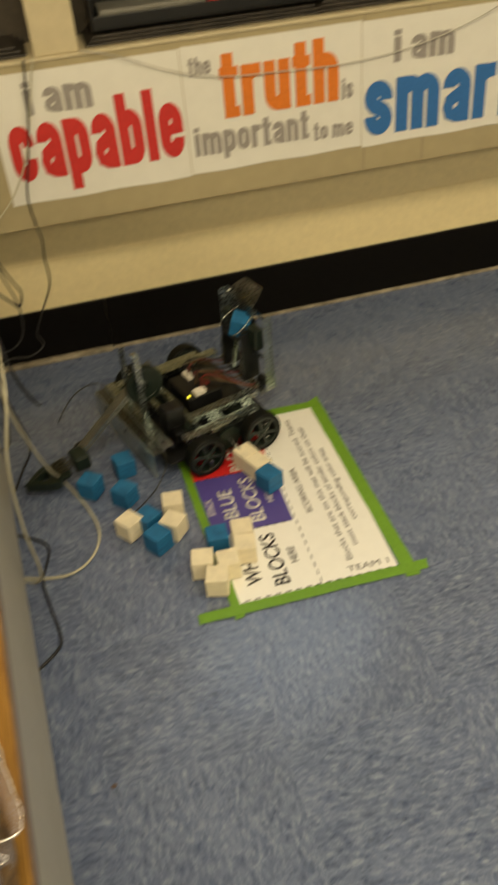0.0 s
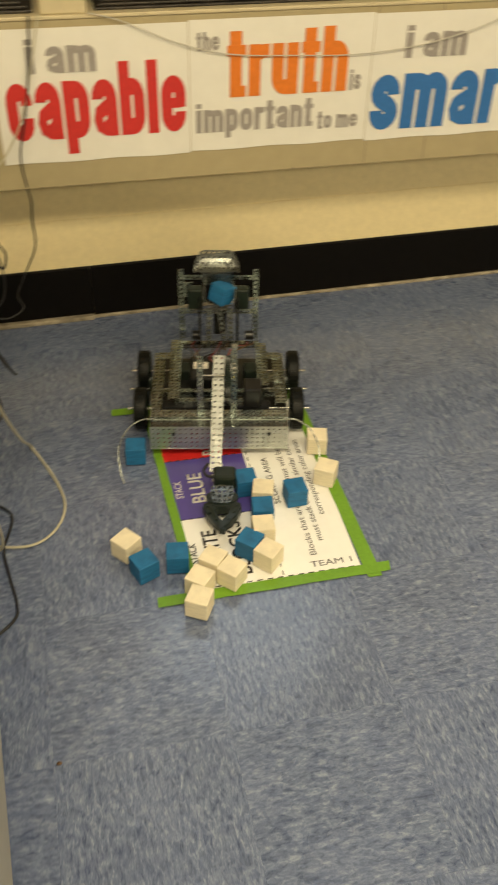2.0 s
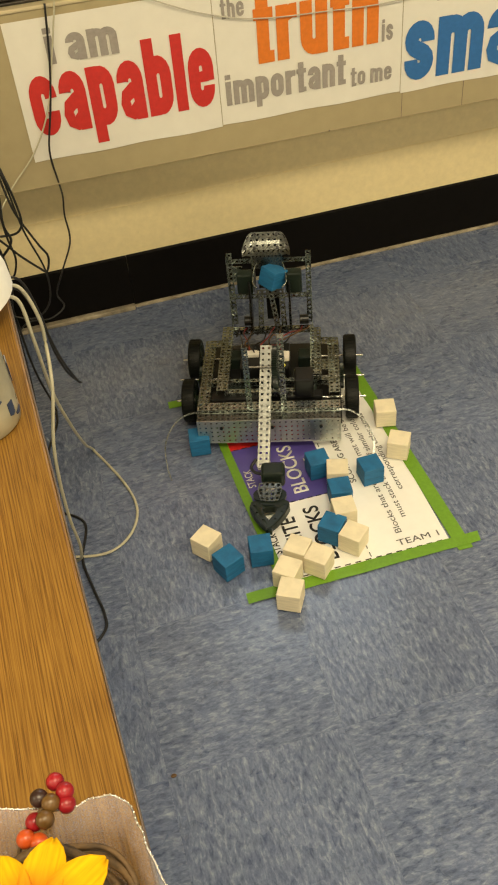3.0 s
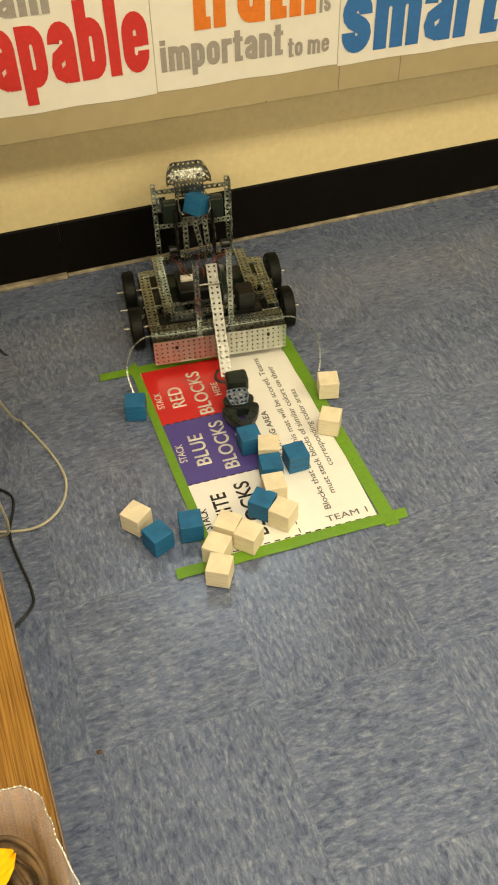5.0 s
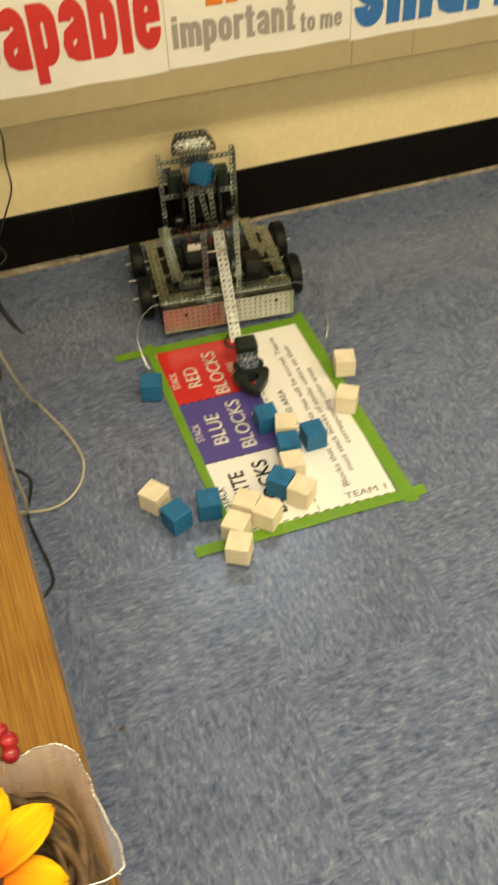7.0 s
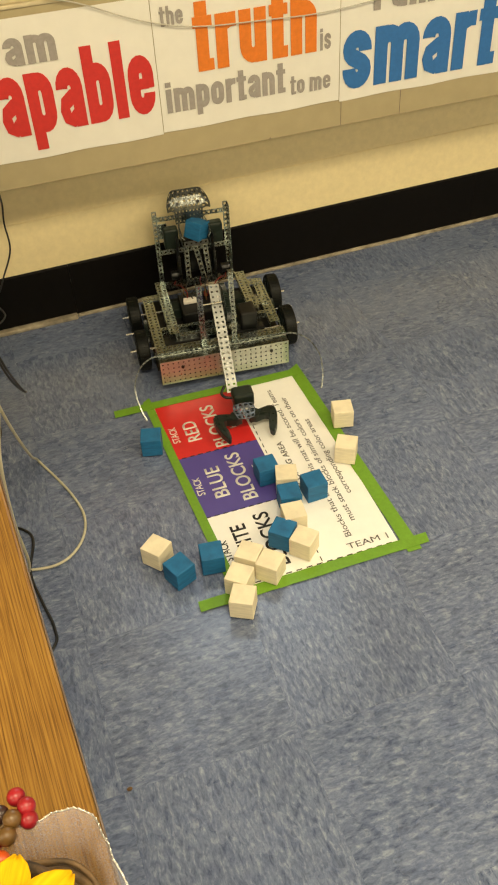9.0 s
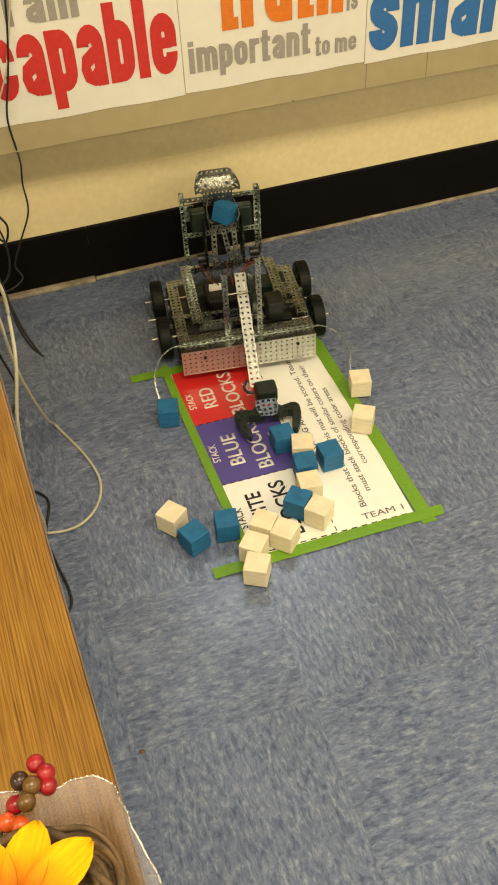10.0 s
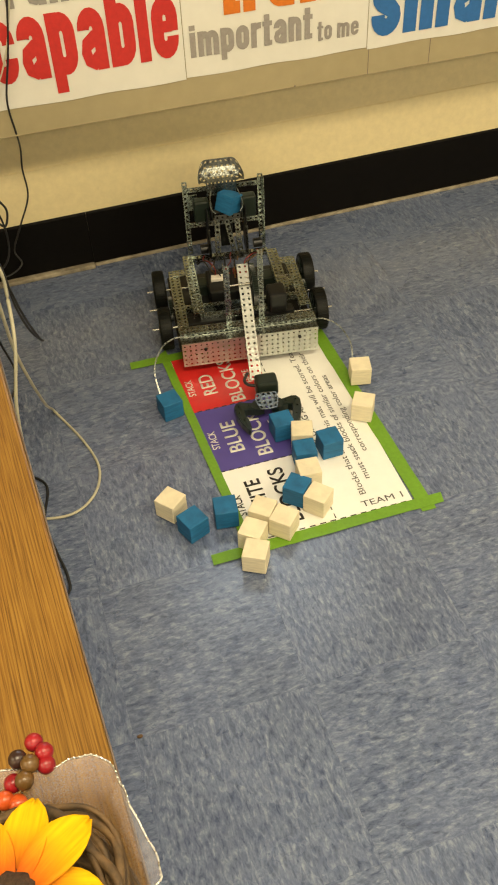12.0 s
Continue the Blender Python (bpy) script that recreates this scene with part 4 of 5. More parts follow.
cord("network_cable", "beige network cable looping over the floor", M_CORD_BEIGE, 0.0029,
     [(-0.300, -0.985, 0.7035), (-0.262, -0.975, 0.706), (-0.228, -0.970, 0.697), (-0.222, -0.965, 0.620), (-0.222, -0.90, 0.470), (-0.214, -0.80, 0.310), (-0.204, -0.66, 0.130), (-0.196, -0.565, 0.030), (-0.190, -0.552, 0.004), (-0.146, -0.665, 0.004), (-0.130, -0.755, 0.004), (-0.156, -0.826, 0.004), (-0.212, -0.860, 0.004), (-0.30, -0.84, 0.004), (-0.36, -0.80, 0.004)], 10)
cord("network_cable", "beige network cable hanging beside the desk", M_CORD_BEIGE, 0.0029,
     [(-0.300, -0.955, 0.7035), (-0.262, -0.945, 0.706), (-0.224, -0.938, 0.698), (-0.208, -0.935, 0.640), (-0.209, -0.93, 0.585), (-0.216, -0.967, 0.527), (-0.240, -0.99, 0.42), (-0.252, -0.96, 0.25), (-0.255, -0.90, 0.08), (-0.275, -0.86, 0.004), (-0.34, -0.83, 0.004)])
TANGLE = -0.42  # the cords hang in the gap between desk and wall
for r, pts in ((0.0024, ((-0.237, 0.667), (-0.223, 0.605), (-0.216, 0.542), (-0.226, 0.514), (-0.250, 0.508), (-0.285, 0.517), (-0.306, 0.549))),
               (0.0024, ((-0.237, 0.632), (-0.225, 0.556), (-0.197, 0.473), (-0.184, 0.437), (-0.194, 0.400), (-0.209, 0.413), (-0.238, 0.452), (-0.256, 0.482), (-0.290, 0.533))),
               (0.0020, ((-0.230, 0.625), (-0.218, 0.516), (-0.197, 0.404), (-0.205, 0.33), (-0.245, 0.30), (-0.30, 0.32))),
               (0.0027, ((-0.245, 0.609), (-0.253, 0.535), (-0.247, 0.494), (-0.274, 0.458), (-0.295, 0.44))),
               (0.0034, ((-0.284, 0.600), (-0.280, 0.560), (-0.277, 0.499), (-0.272, 0.423), (-0.282, 0.35), (-0.30, 0.27))),
               (0.0022, ((-0.253, 0.580), (-0.253, 0.508), (-0.249, 0.447), (-0.264, 0.404), (-0.285, 0.41)))):
    k = r * 4
    cord("power_cord", "black cord tangled in loops behind the desk", M_CORD_BLACK, r, [(-0.262, -0.50, 0.735), (-0.248, -0.455, 0.720)] + [(x, TANGLE + k + 0.012 * math.sin(19 * z + 300 * r), z) for x, z in pts])
cord("power_cord", "black cord arching behind the network box", M_CORD_BLACK, 0.0030,
     [(-0.34, -0.46, 0.80), (-0.288, -0.43, 0.800), (-0.258, -0.425, 0.789), (-0.246, -0.425, 0.758), (-0.240, -0.425, 0.700), (-0.25, -0.42, 0.60), (-0.275, -0.42, 0.50)])
cord("power_cord", "black cord hanging in a long loop to the floor", M_CORD_BLACK, 0.0027,
     [(-0.301, -0.415, 0.440), (-0.308, -0.41, 0.336), (-0.306, -0.41, 0.259), (-0.314, -0.40, 0.196), (-0.331, -0.39, 0.120), (-0.345, -0.35, 0.02), (-0.336, -0.37, 0.004), (-0.318, -0.375, 0.004), (-0.305, -0.36, 0.03), (-0.295, -0.38, 0.15), (-0.290, -0.39, 0.28)])
cord("power_cord", "black cord hanging behind the desk to the floor", M_CORD_BLACK, 0.0027,
     [(-0.290, -0.40, 0.44), (-0.285, -0.40, 0.30), (-0.280, -0.39, 0.15), (-0.262, -0.37, 0.02), (-0.262, -0.385, 0.004), (-0.264, -0.42, 0.004), (-0.285, -0.48, 0.004), (-0.31, -0.56, 0.004)])
brick = tagged(empty("plug_adapter", pose(-0.298, -0.405, 0.36)), "black plug adapter hanging among the cords", "adapter")
part("housing", boxed((-0.024, -0.02, 0.0), (0.024, 0.02, 0.085), 0.006), M_BLACK_PLASTIC, brick)
bm = bmesh.new()
tube(bm, [(0.0, 0.0, 0.08), (0.006, 0.0, 0.12), (0.012, -0.004, 0.16), (0.02, -0.01, 0.22), (0.036, -0.05, 0.36)], 0.0034, 8)
part("lead", bm, M_CORD_BLACK, brick)
cord("power_cord", "black cord looping out over the desk edge", M_CORD_BLACK, 0.0020,
     [(-0.285, -0.95, 0.7028), (-0.255, -0.925, 0.7040), (-0.222, -0.905, 0.690), (-0.207, -0.885, 0.610), (-0.203, -0.868, 0.530), (-0.193, -0.842, 0.462), (-0.180, -0.815, 0.415), (-0.175, -0.812, 0.409), (-0.179, -0.828, 0.425), (-0.187, -0.868, 0.480), (-0.196, -0.905, 0.545), (-0.210, -0.925, 0.640), (-0.226, -0.940, 0.696), (-0.260, -0.955, 0.7040), (-0.290, -0.965, 0.7028)], 6)
cord("power_cord", "black cord curving out from under the desk", M_CORD_BLACK, 0.0029,
     [(-0.31, -0.70, 0.004), (-0.245, -0.76, 0.004), (-0.262, -0.86, 0.004), (-0.252, -0.94, 0.004), (-0.240, -1.01, 0.004), (-0.250, -1.055, 0.004), (-0.33, -1.12, 0.004)])
bm = bmesh.new()
bmesh.ops.create_icosphere(bm, subdivisions=2, radius=0.005, matrix=Matrix.Translation((-0.18, -1.367, 0.0022)) @ Matrix.Diagonal((1.0, 0.7, 0.45, 1)))
tagged(part("crumb", bm, M_BERRIES[2]), "tiny tan crumb lying on the floor", "crumb", kind="")

# ---- the robot: x across, front towards -y, origin below the front plate ----
robot = tagged(empty("toy_robot", pose(0, 0, 0)), "student-built wheeled robot of perforated metal with arm and claw", "robot")


def strip_part(name, n, w, m, ma=M_STEEL, label="", hole=0.0052):
    bm = bmesh.new()
    perforated(bm, n, w, m, hole)
    return part(name, bm, ma, robot, label)


# front bumper
bumper = part("front_plate", bmesh.new(), M_PLATE, robot, "perforated bright steel front plate")
bm = bmesh.new()
perforated(bm, 25, 5, pose(-0.15875, 0.0, 0.024, 90), 0.0038)
for z0, y0 in ((0.0874, -0.0016), (0.0236, -0.0016)):
    box(bm, (-0.159, y0, z0 - 0.0008), (0.159, y0 + 0.0016, z0 + 0.0012))
bm.to_mesh(bumper.data)
bm.free()
# flange of the bent plate; the darker steel stands in for its dim reflection
strip_part("top_flange", 25, 2, pose(-0.15875, 0.0004, 0.0868), M_HOOD, "perforated flange of the front plate, dim reflection put in its colour", 0.0048)
part("flange_lip", boxed((-0.159, 0.0250, 0.0862), (0.159, 0.0268, 0.0892), 0.0004), M_PLATE, robot)
for sx in (-0.105, 0.008, 0.115):
    bm = bmesh.new()
    cyl(bm, 0.0042, 0.0036, 0.0, 0.0035, 8, pose(sx, -0.0012, 0.068, 90))
    part("bolt", bm, M_BLACK_PLASTIC, robot)
part("bumper_rail", channel(25, 2, 1, pose(-0.15875, 0.0405, 0.0945)), M_STEEL, robot)
part("cross_rail", channel(23, 1, 1, pose(-0.146, 0.138, 0.0870)), M_STEEL, robot)
part("cross_rail", channel(16, 1, 1, pose(-0.1016, 0.340, 0.0885)), M_STEEL, robot)
part("front_bar", channel(15, 1, 1, pose(-0.103, 0.096, 0.0915)), M_STEEL, robot)
# black sheet added under the deck so the rail holes look shaded
part("hole_shade_plate", boxed((-0.163, 0.034, 0.040), (0.163, 0.330, 0.046), 0.002), M_BLACK_PLASTIC, robot, "black sheet added below the deck to darken its holes")
for s in (-1, 1):
    # the rails of the motor side stop short of the front
    short = s > 0
    part("outer_rail", channel(16 if short else 18, 2, 1, pose(s * 0.147, 0.085 if short else 0.060, 0.0905, 0, 0, 90)), M_STEEL, robot)
    part("inner_rail", channel(14 if short else 19, 2, 1, pose(s * 0.106, 0.130 if short else 0.080, 0.1080, 0, 0, 90)), M_STEEL, robot)
    if short:
        strip_part("tie_plate", 3, 3, pose(s * 0.131 - 0.019, 0.165, 0.0925))
    strip_part("tie_plate", 3, 2, pose(s * 0.131 - 0.019, 0.262, 0.0925))
    for k, yy in enumerate((0.116, 0.1925, 0.269)):
        bm = bmesh.new()
        cyl(bm, 0.0025, 0.0025, 0.0, 0.121, 10, pose(s * 0.098, yy, 0.0508, 0, s * 90))
        part("axle", bm, M_SHAFT, robot)
    bm = bmesh.new()  # idler gear between the wheels
    teeth = 36
    ring = []
    for i in range(teeth * 2):
        a = math.pi * i / teeth
        ring.append((0.0305 if i % 2 else 0.0272, a))
    g = [[bm.verts.new((s * 0.166 + dx, 0.1925 + r * math.cos(a), 0.0508 + r * math.sin(a))) for r, a in ring] for dx in (-0.004, 0.004)]
    for i in range(len(ring)):
        j = (i + 1) % len(ring)
        bm.faces.new((g[0][i], g[0][j], g[1][j], g[1][i]))
    bm.faces.new(g[0][::-1])
    bm.faces.new(g[1])
    bmesh.ops.recalc_face_normals(bm, faces=bm.faces[:])
    part("drive_gear", bm, M_GREEN_PLASTIC, robot, "dark green drive gear")
    for yy in (0.135, 0.255):
        part("drive_motor", boxed((s * 0.085 - 0.022, yy - 0.02, 0.035), (s * 0.085 + 0.022, yy + 0.02, 0.074), 0.004), M_GREEN_PLASTIC, robot)

# wheels
WHEEL_R = 0.0508


def wheel_hub():
    bm = bmesh.new()
    turn = pose(0, 0, 0, 0, 90)
    for z0, z1 in ((-0.0135, -0.0105), (0.0105, 0.0135)):
        n = 6
        lathe(bm, [(0.0365, z0), (0.0425, z0), (0.0425, z1), (0.0365, z1), (0.0365, z0)], 40, turn)
        for k in range(n):
            box(bm, (0.008, -0.0045, z0), (0.038, 0.0045, z1), 0.0008, turn @ pose(0, 0, 0, 0, 0, 360 / n * k + 14), 1)
    lathe(bm, [(0.0, -0.016), (0.0085, -0.016), (0.0105, -0.0135), (0.0105, 0.0135), (0.0085, 0.016), (0.0, 0.016)], 24, turn)
    lathe(bm, [(0.0365, -0.010), (0.0365, 0.010)], 40, turn)
    lathe(bm, [(0.0425, -0.011), (0.0425, 0.011)], 40, turn)
    return bm


def wheel_tyre():
    bm = bmesh.new()
    turn = pose(0, 0, 0, 0, 90)
    lathe(bm, [(0.0422, -0.0135), (0.0460, -0.0148), (0.0488, -0.0138), (0.0500, -0.010), (0.0500, 0.010), (0.0488, 0.0138), (0.0460, 0.0148), (0.0422, 0.0135)], 48, turn)
    for k in range(32):
        box(bm, (0.0496, -0.0018, -0.0115), (0.0508, 0.0018, 0.0115), 0, turn @ pose(0, 0, 0, 0, 0, 360 / 32 * k))
    return bm


WHEELS = []
hub_data = tyre_data = None
for sx in (-0.187, 0.187):
    for sy in (0.116, 0.269):
        if hub_data is None:
            w = part("wheel", wheel_hub(), M_GREEN_PLASTIC, robot, "black and green spoked wheel")
            hub_data = w.data
            ty = part("tyre", wheel_tyre(), M_RUBBER, w, "treaded black rubber tyre")
            tyre_data = ty.data
        else:
            w = new("wheel", hub_data)
            w.parent = robot
            w["label"] = "black and green spoked wheel"
            ty = new("tyre", tyre_data)
            ty.parent = w
            ty["label"] = "treaded black rubber tyre"
        w.matrix_basis = pose(sx, sy, WHEEL_R)
        WHEELS.append((w, sx, sy))

# electronics
part("controller", boxed((-0.070, 0.160, 0.070), (0.045, 0.255, 0.106), 0.004), M_BLACK_PLASTIC, robot, "black control box")
part("battery", boxed((-0.135, 0.075, 0.056), (-0.022, 0.108, 0.084), 0.004), M_BLACK_PLASTIC, robot)
part("battery_strap", boxed((0.030, 0.080, 0.056), (0.120, 0.108, 0.084), 0.004), M_BLACK_PLASTIC, robot)
part("radio_key", boxed((0.022, 0.180, 0.1065), (0.045, 0.210, 0.1165), 0.002), M_WHITE_LABEL, robot, "small white plug-in radio key")
part("plug", boxed((-0.062, 0.198, 0.1065), (-0.026, 0.216, 0.117), 0.002), M_WHITE_LABEL, robot)
part("red_plug", boxed((-0.004, 0.222, 0.1065), (0.016, 0.236, 0.116), 0.002), M_RED_PLASTIC, robot)
part("status_light", boxed((0.030, 0.163, 0.1055), (0.035, 0.169, 0.110), 0.0008), M_LED, robot, "glowing yellow status light")
rnd = random.Random(11)
for k in range(11):
    bm = bmesh.new()
    x0, x1 = -0.062 + 0.010 * k, -0.085 + 0.017 * k
    tube(bm, [(x0, 0.205 + 0.01 * (k % 3), 0.108), (x0 + rnd.uniform(-0.02, 0.02), 0.215, 0.128 + rnd.uniform(0, 0.018)), ((x0 + x1) / 2, 0.245 + rnd.uniform(-0.012, 0.02), 0.122 + rnd.uniform(-0.008, 0.022)), (x1, 0.285 + rnd.uniform(-0.02, 0.03), 0.102), (x1 + 0.006, 0.33, 0.098)], 0.0016, 6)
    part("wire", bm, (M_CORD_BLACK, M_RED_PLASTIC, M_BERRIES[2], M_CORD_BLACK)[k % 4], robot)
part("arm_motor", boxed((0.058, 0.070, 0.088), (0.100, 0.120, 0.140), 0.005), M_BLACK_PLASTIC, robot, "boxy black arm motor")

# rear tower
for s in (-1, 1):
    bm = bmesh.new()
    m = along((s * 0.093, 0.374, 0.080), (s * 0.093, 0.374, 0.2855))
    perforated(bm, 16, 1, m @ pose(0, -P / 2, 0))
    perforated(bm, 16, 2, m @ pose(0, (-P / 2 + 0.0012 if s > 0 else P / 2), 0, 90))
    part("tower_post", bm, M_STEEL, robot)
    bm = bmesh.new()
    box(bm, (s * 0.058 - 0.019, 0.338, 0.188), (s * 0.058 + 0.019, 0.364, 0.245), 0.005)
    part("tower_motor", bm, M_GREEN_PLASTIC, robot, "dark green tower motor")
    bm = bmesh.new()
    cyl(bm, 0.012, 0.012, 0.0, 0.022, 20, pose(s * 0.068, 0.352, 0.103, 0, 90))
    part("pulley", bm, M_BLACK_PLASTIC, robot)
strip_part("tower_bar", 15, 1, pose(-0.0953, 0.3470, 0.172, 84), M_STEEL)
strip_part("tower_bar", 15, 1, pose(-0.0953, 0.3785, 0.251, 90), M_STEEL)
part("side_plate", boxed((-0.088, 0.370, 0.205), (-0.064, 0.3715, 0.248), 0.0005), M_STEEL, robot)
for x0, x1 in ((-0.022, -0.026), (0.002, 0.018), (0.028, 0.032)):
    bm = bmesh.new()
    m = along((x1, 0.322, 0.088), (x0, 0.346, 0.184))
    perforated(bm, 8, 1, m @ pose(0, -P / 2, 0))
    perforated(bm, 8, 1, m @ pose(0, P / 2 - 0.0012, 0, -90))
    part("inner_post", bm, M_STEEL, robot)
for s in (-1, 1):
    part("tower_panel", boxed((s * 0.047 - 0.002, 0.318, 0.098), (s * 0.047 + 0.002, 0.362, 0.226), 0.001), M_BLACK_PLASTIC, robot, "dark tower side panel")
    part("panel_trim", boxed((s * 0.047 - 0.003, 0.313, 0.098), (s * 0.047 + 0.003, 0.317, 0.180), 0.001), M_HOOD, robot)
part("lift_slide", boxed((-0.012, 0.372, 0.092), (0.020, 0.380, 0.24), 0.002), M_BLACK_PLASTIC, robot)

# perforated hood above the tower
bm = bmesh.new()
nu, nv = 8, 7
perforated(bm, nu, nv, pose(-nu * P / 2, 0, 0), 0.0046)


def hood_point(u, s_, w):
    """A point of the hood: u across, s_ from its foot to its crown, w off its face."""
    wide = 0.72 if s_ < 0.38 else 0.72 + 0.38 * min(1, (s_ - 0.38) / 0.25)
    if s_ > 0.80:
        wide -= 0.30 * ((s_ - 0.80) / 0.20) ** 2
    slope = lambda q: radians(88 - 48 * min(1.0, max(0.0, (q - 0.30) / 0.5)))
    yb = zb = 0.0
    for q in range(12):
        a = slope(s_ * (q + 0.5) / 12)
        yb += math.cos(a) * s_ / 12 * nv * P
        zb += math.sin(a) * s_ / 12 * nv * P
    curl = 36.0 * max(0.0, abs(u * wide) - 0.030) ** 2
    a = slope(s_)
    return Vector((u * wide - 0.004, 0.362 + yb - w * math.sin(a) - curl, 0.246 + zb + w * math.cos(a) - curl * 0.6))


for v in bm.verts:
    v.co = hood_point(v.co.x, v.co.y / (nv * P), v.co.z)
part("hood", bm, M_HOOD, robot, "curved perforated steel hood")
for u, s_ in ((-0.044, 0.72), (-0.026, 0.93), (0.026, 0.93), (0.044, 0.72), (0.026, 0.58), (-0.026, 0.58)):
    bm = bmesh.new()
    at_ = hood_point(u, s_, 0.001)
    cyl(bm, 0.0042, 0.0036, -0.001, 0.0035, 8, pose(*at_, 45))
    part("bolt", bm, M_BLACK_PLASTIC, robot)
for s in (-1, 1):
    bm = bmesh.new()
    tube(bm, [(s * 0.030 + 0.002, 0.364, 0.262), (s * 0.037 + 0.002, 0.342, 0.250), (s * 0.039 + 0.002, 0.318, 0.236), (s * 0.030 + 0.002, 0.306, 0.228)], 0.0014, 8)
    part("cradle_arm", bm, M_STEEL, robot)
for s in (-1, 1):
    strip_part("cradle_side", 4, 3, pose(0.002 + s * 0.0365, 0.3195, 0.2025) @ pose(0, 0, 0, 0, 0, 90) @ pose(0, 0, 0, 90), M_FEELER)
strip_part("cradle_lip", 5, 1, pose(0.002 - 2.5 * P, 0.3170, 0.2025, 80), M_FEELER)
part("cradle", boxed((-0.026, 0.3505, 0.197), (0.028, 0.372, 0.202), 0.002), M_BLACK_PLASTIC, robot)

# arm mast, gear and arm
for s in (-1, 1):
    bm = bmesh.new()
    n = 15 if s > 0 else 13
    m = along((s * 0.038 - 0.004, 0.040, 0.092), (s * 0.038 - 0.004, 0.040, 0.243))
    perforated(bm, n, 1, m @ pose(0, -P / 2, 0), 0.0046)
    perforated(bm, n, 1, m @ pose(0, -P / 2 if s > 0 else P / 2 - 0.0012, 0, -90), 0.0046)
    if s > 0:
        box(bm, (0.0275, 0.0335, 0.092 + n * P), (0.0415, 0.0485, 0.0935 + n * P), 0.0004)
    part("mast_post", bm, M_STEEL, robot)
bm = bmesh.new()
cyl(bm, 0.0018, 0.0018, -0.045, 0.045, 8, pose(-0.004, 0.046, 0.200, 0, 90))
part("arm_shaft", bm, M_SHAFT, robot)
bm = bmesh.new()
teeth, ring = 60, []
for i in range(teeth * 2):
    ring.append((0.0475 if i % 2 else 0.0445, math.pi * i / teeth))
g = [[bm.verts.new((0.020 + dx, 0.062 + r * math.cos(a), 0.185 + r * math.sin(a))) for r, a in ring] for dx in (-0.005, 0.005)]
for i in range(len(ring)):
    j = (i + 1) % len(ring)
    bm.faces.new((g[0][i], g[0][j], g[1][j], g[1][i]))
bm.faces.new(g[0][::-1])
bm.faces.new(g[1])
for dx, s in ((-0.005, -1), (0.005, 1)):
    lathe(bm, [(0.0, s * 0.003), (0.010, s * 0.003), (0.010, 0.0)], 20, pose(0.020 + dx, 0.062, 0.185, 0, 90))
    lathe(bm, [(0.036, 0.0), (0.036, s * 0.0018), (0.040, s * 0.0018), (0.040, 0.0)], 36, pose(0.020 + dx, 0.062, 0.185, 0, 90))
bmesh.ops.recalc_face_normals(bm, faces=bm.faces[:])
part("arm_gear", bm, M_GREEN_PLASTIC, robot, "large dark green arm gear")
A0, A1 = Vector((0.001, 0.092, 0.222)), Vector((-0.008, -0.112, 0.064))
part("arm", channel(21, 2, 1, along(A0, A1), 0.0047), M_ARM, robot, "bright perforated steel arm")

# claw
part("claw_motor", boxed((-0.013, -0.148, 0.028), (0.037, -0.108, 0.068), 0.007), M_GREEN_PLASTIC, robot, "dark green claw motor")
bm = bmesh.new()
tube(bm, [(-0.012, -0.128, 0.050), (-0.028, -0.124, 0.052), (-0.034, -0.112, 0.056), (-0.024, -0.098, 0.064)], 0.0035, 8)
part("motor_lead", bm, M_CORD_BLACK, robot)
bm = bmesh.new()
perforated(bm, 4, 4, pose(-2 * P, 0, 0), 0.0066)
for v in bm.verts:  # rounded towards the jaws, narrower at the motor
    f = v.co.y / (4 * P)
    v.co.x *= 0.66 + 0.34 * math.sin(math.pi * min(1.0, 0.12 + 0.62 * f)) if f > 0.45 else 0.70 + 0.26 * math.sin(math.pi * f / 0.9)
    v.co.y = v.co.y * 0.92 + 0.004 * (abs(v.co.x) / 0.025) ** 2 * (1 if f < 0.5 else -1)
bmesh.ops.transform(bm, matrix=pose(0.006, -0.197, 0.0385, 12), verts=bm.verts[:])
part("claw_bracket", bm, M_HOOD, robot, "perforated steel claw bracket")
for s in (-1, 1):
    bm = bmesh.new()
    cyl(bm, 0.016, 0.016, 0.030, 0.037, 20, pose(s * 0.019 + 0.006, -0.176, 0))
    part("claw_gear", bm, M_GREEN_PLASTIC, robot)


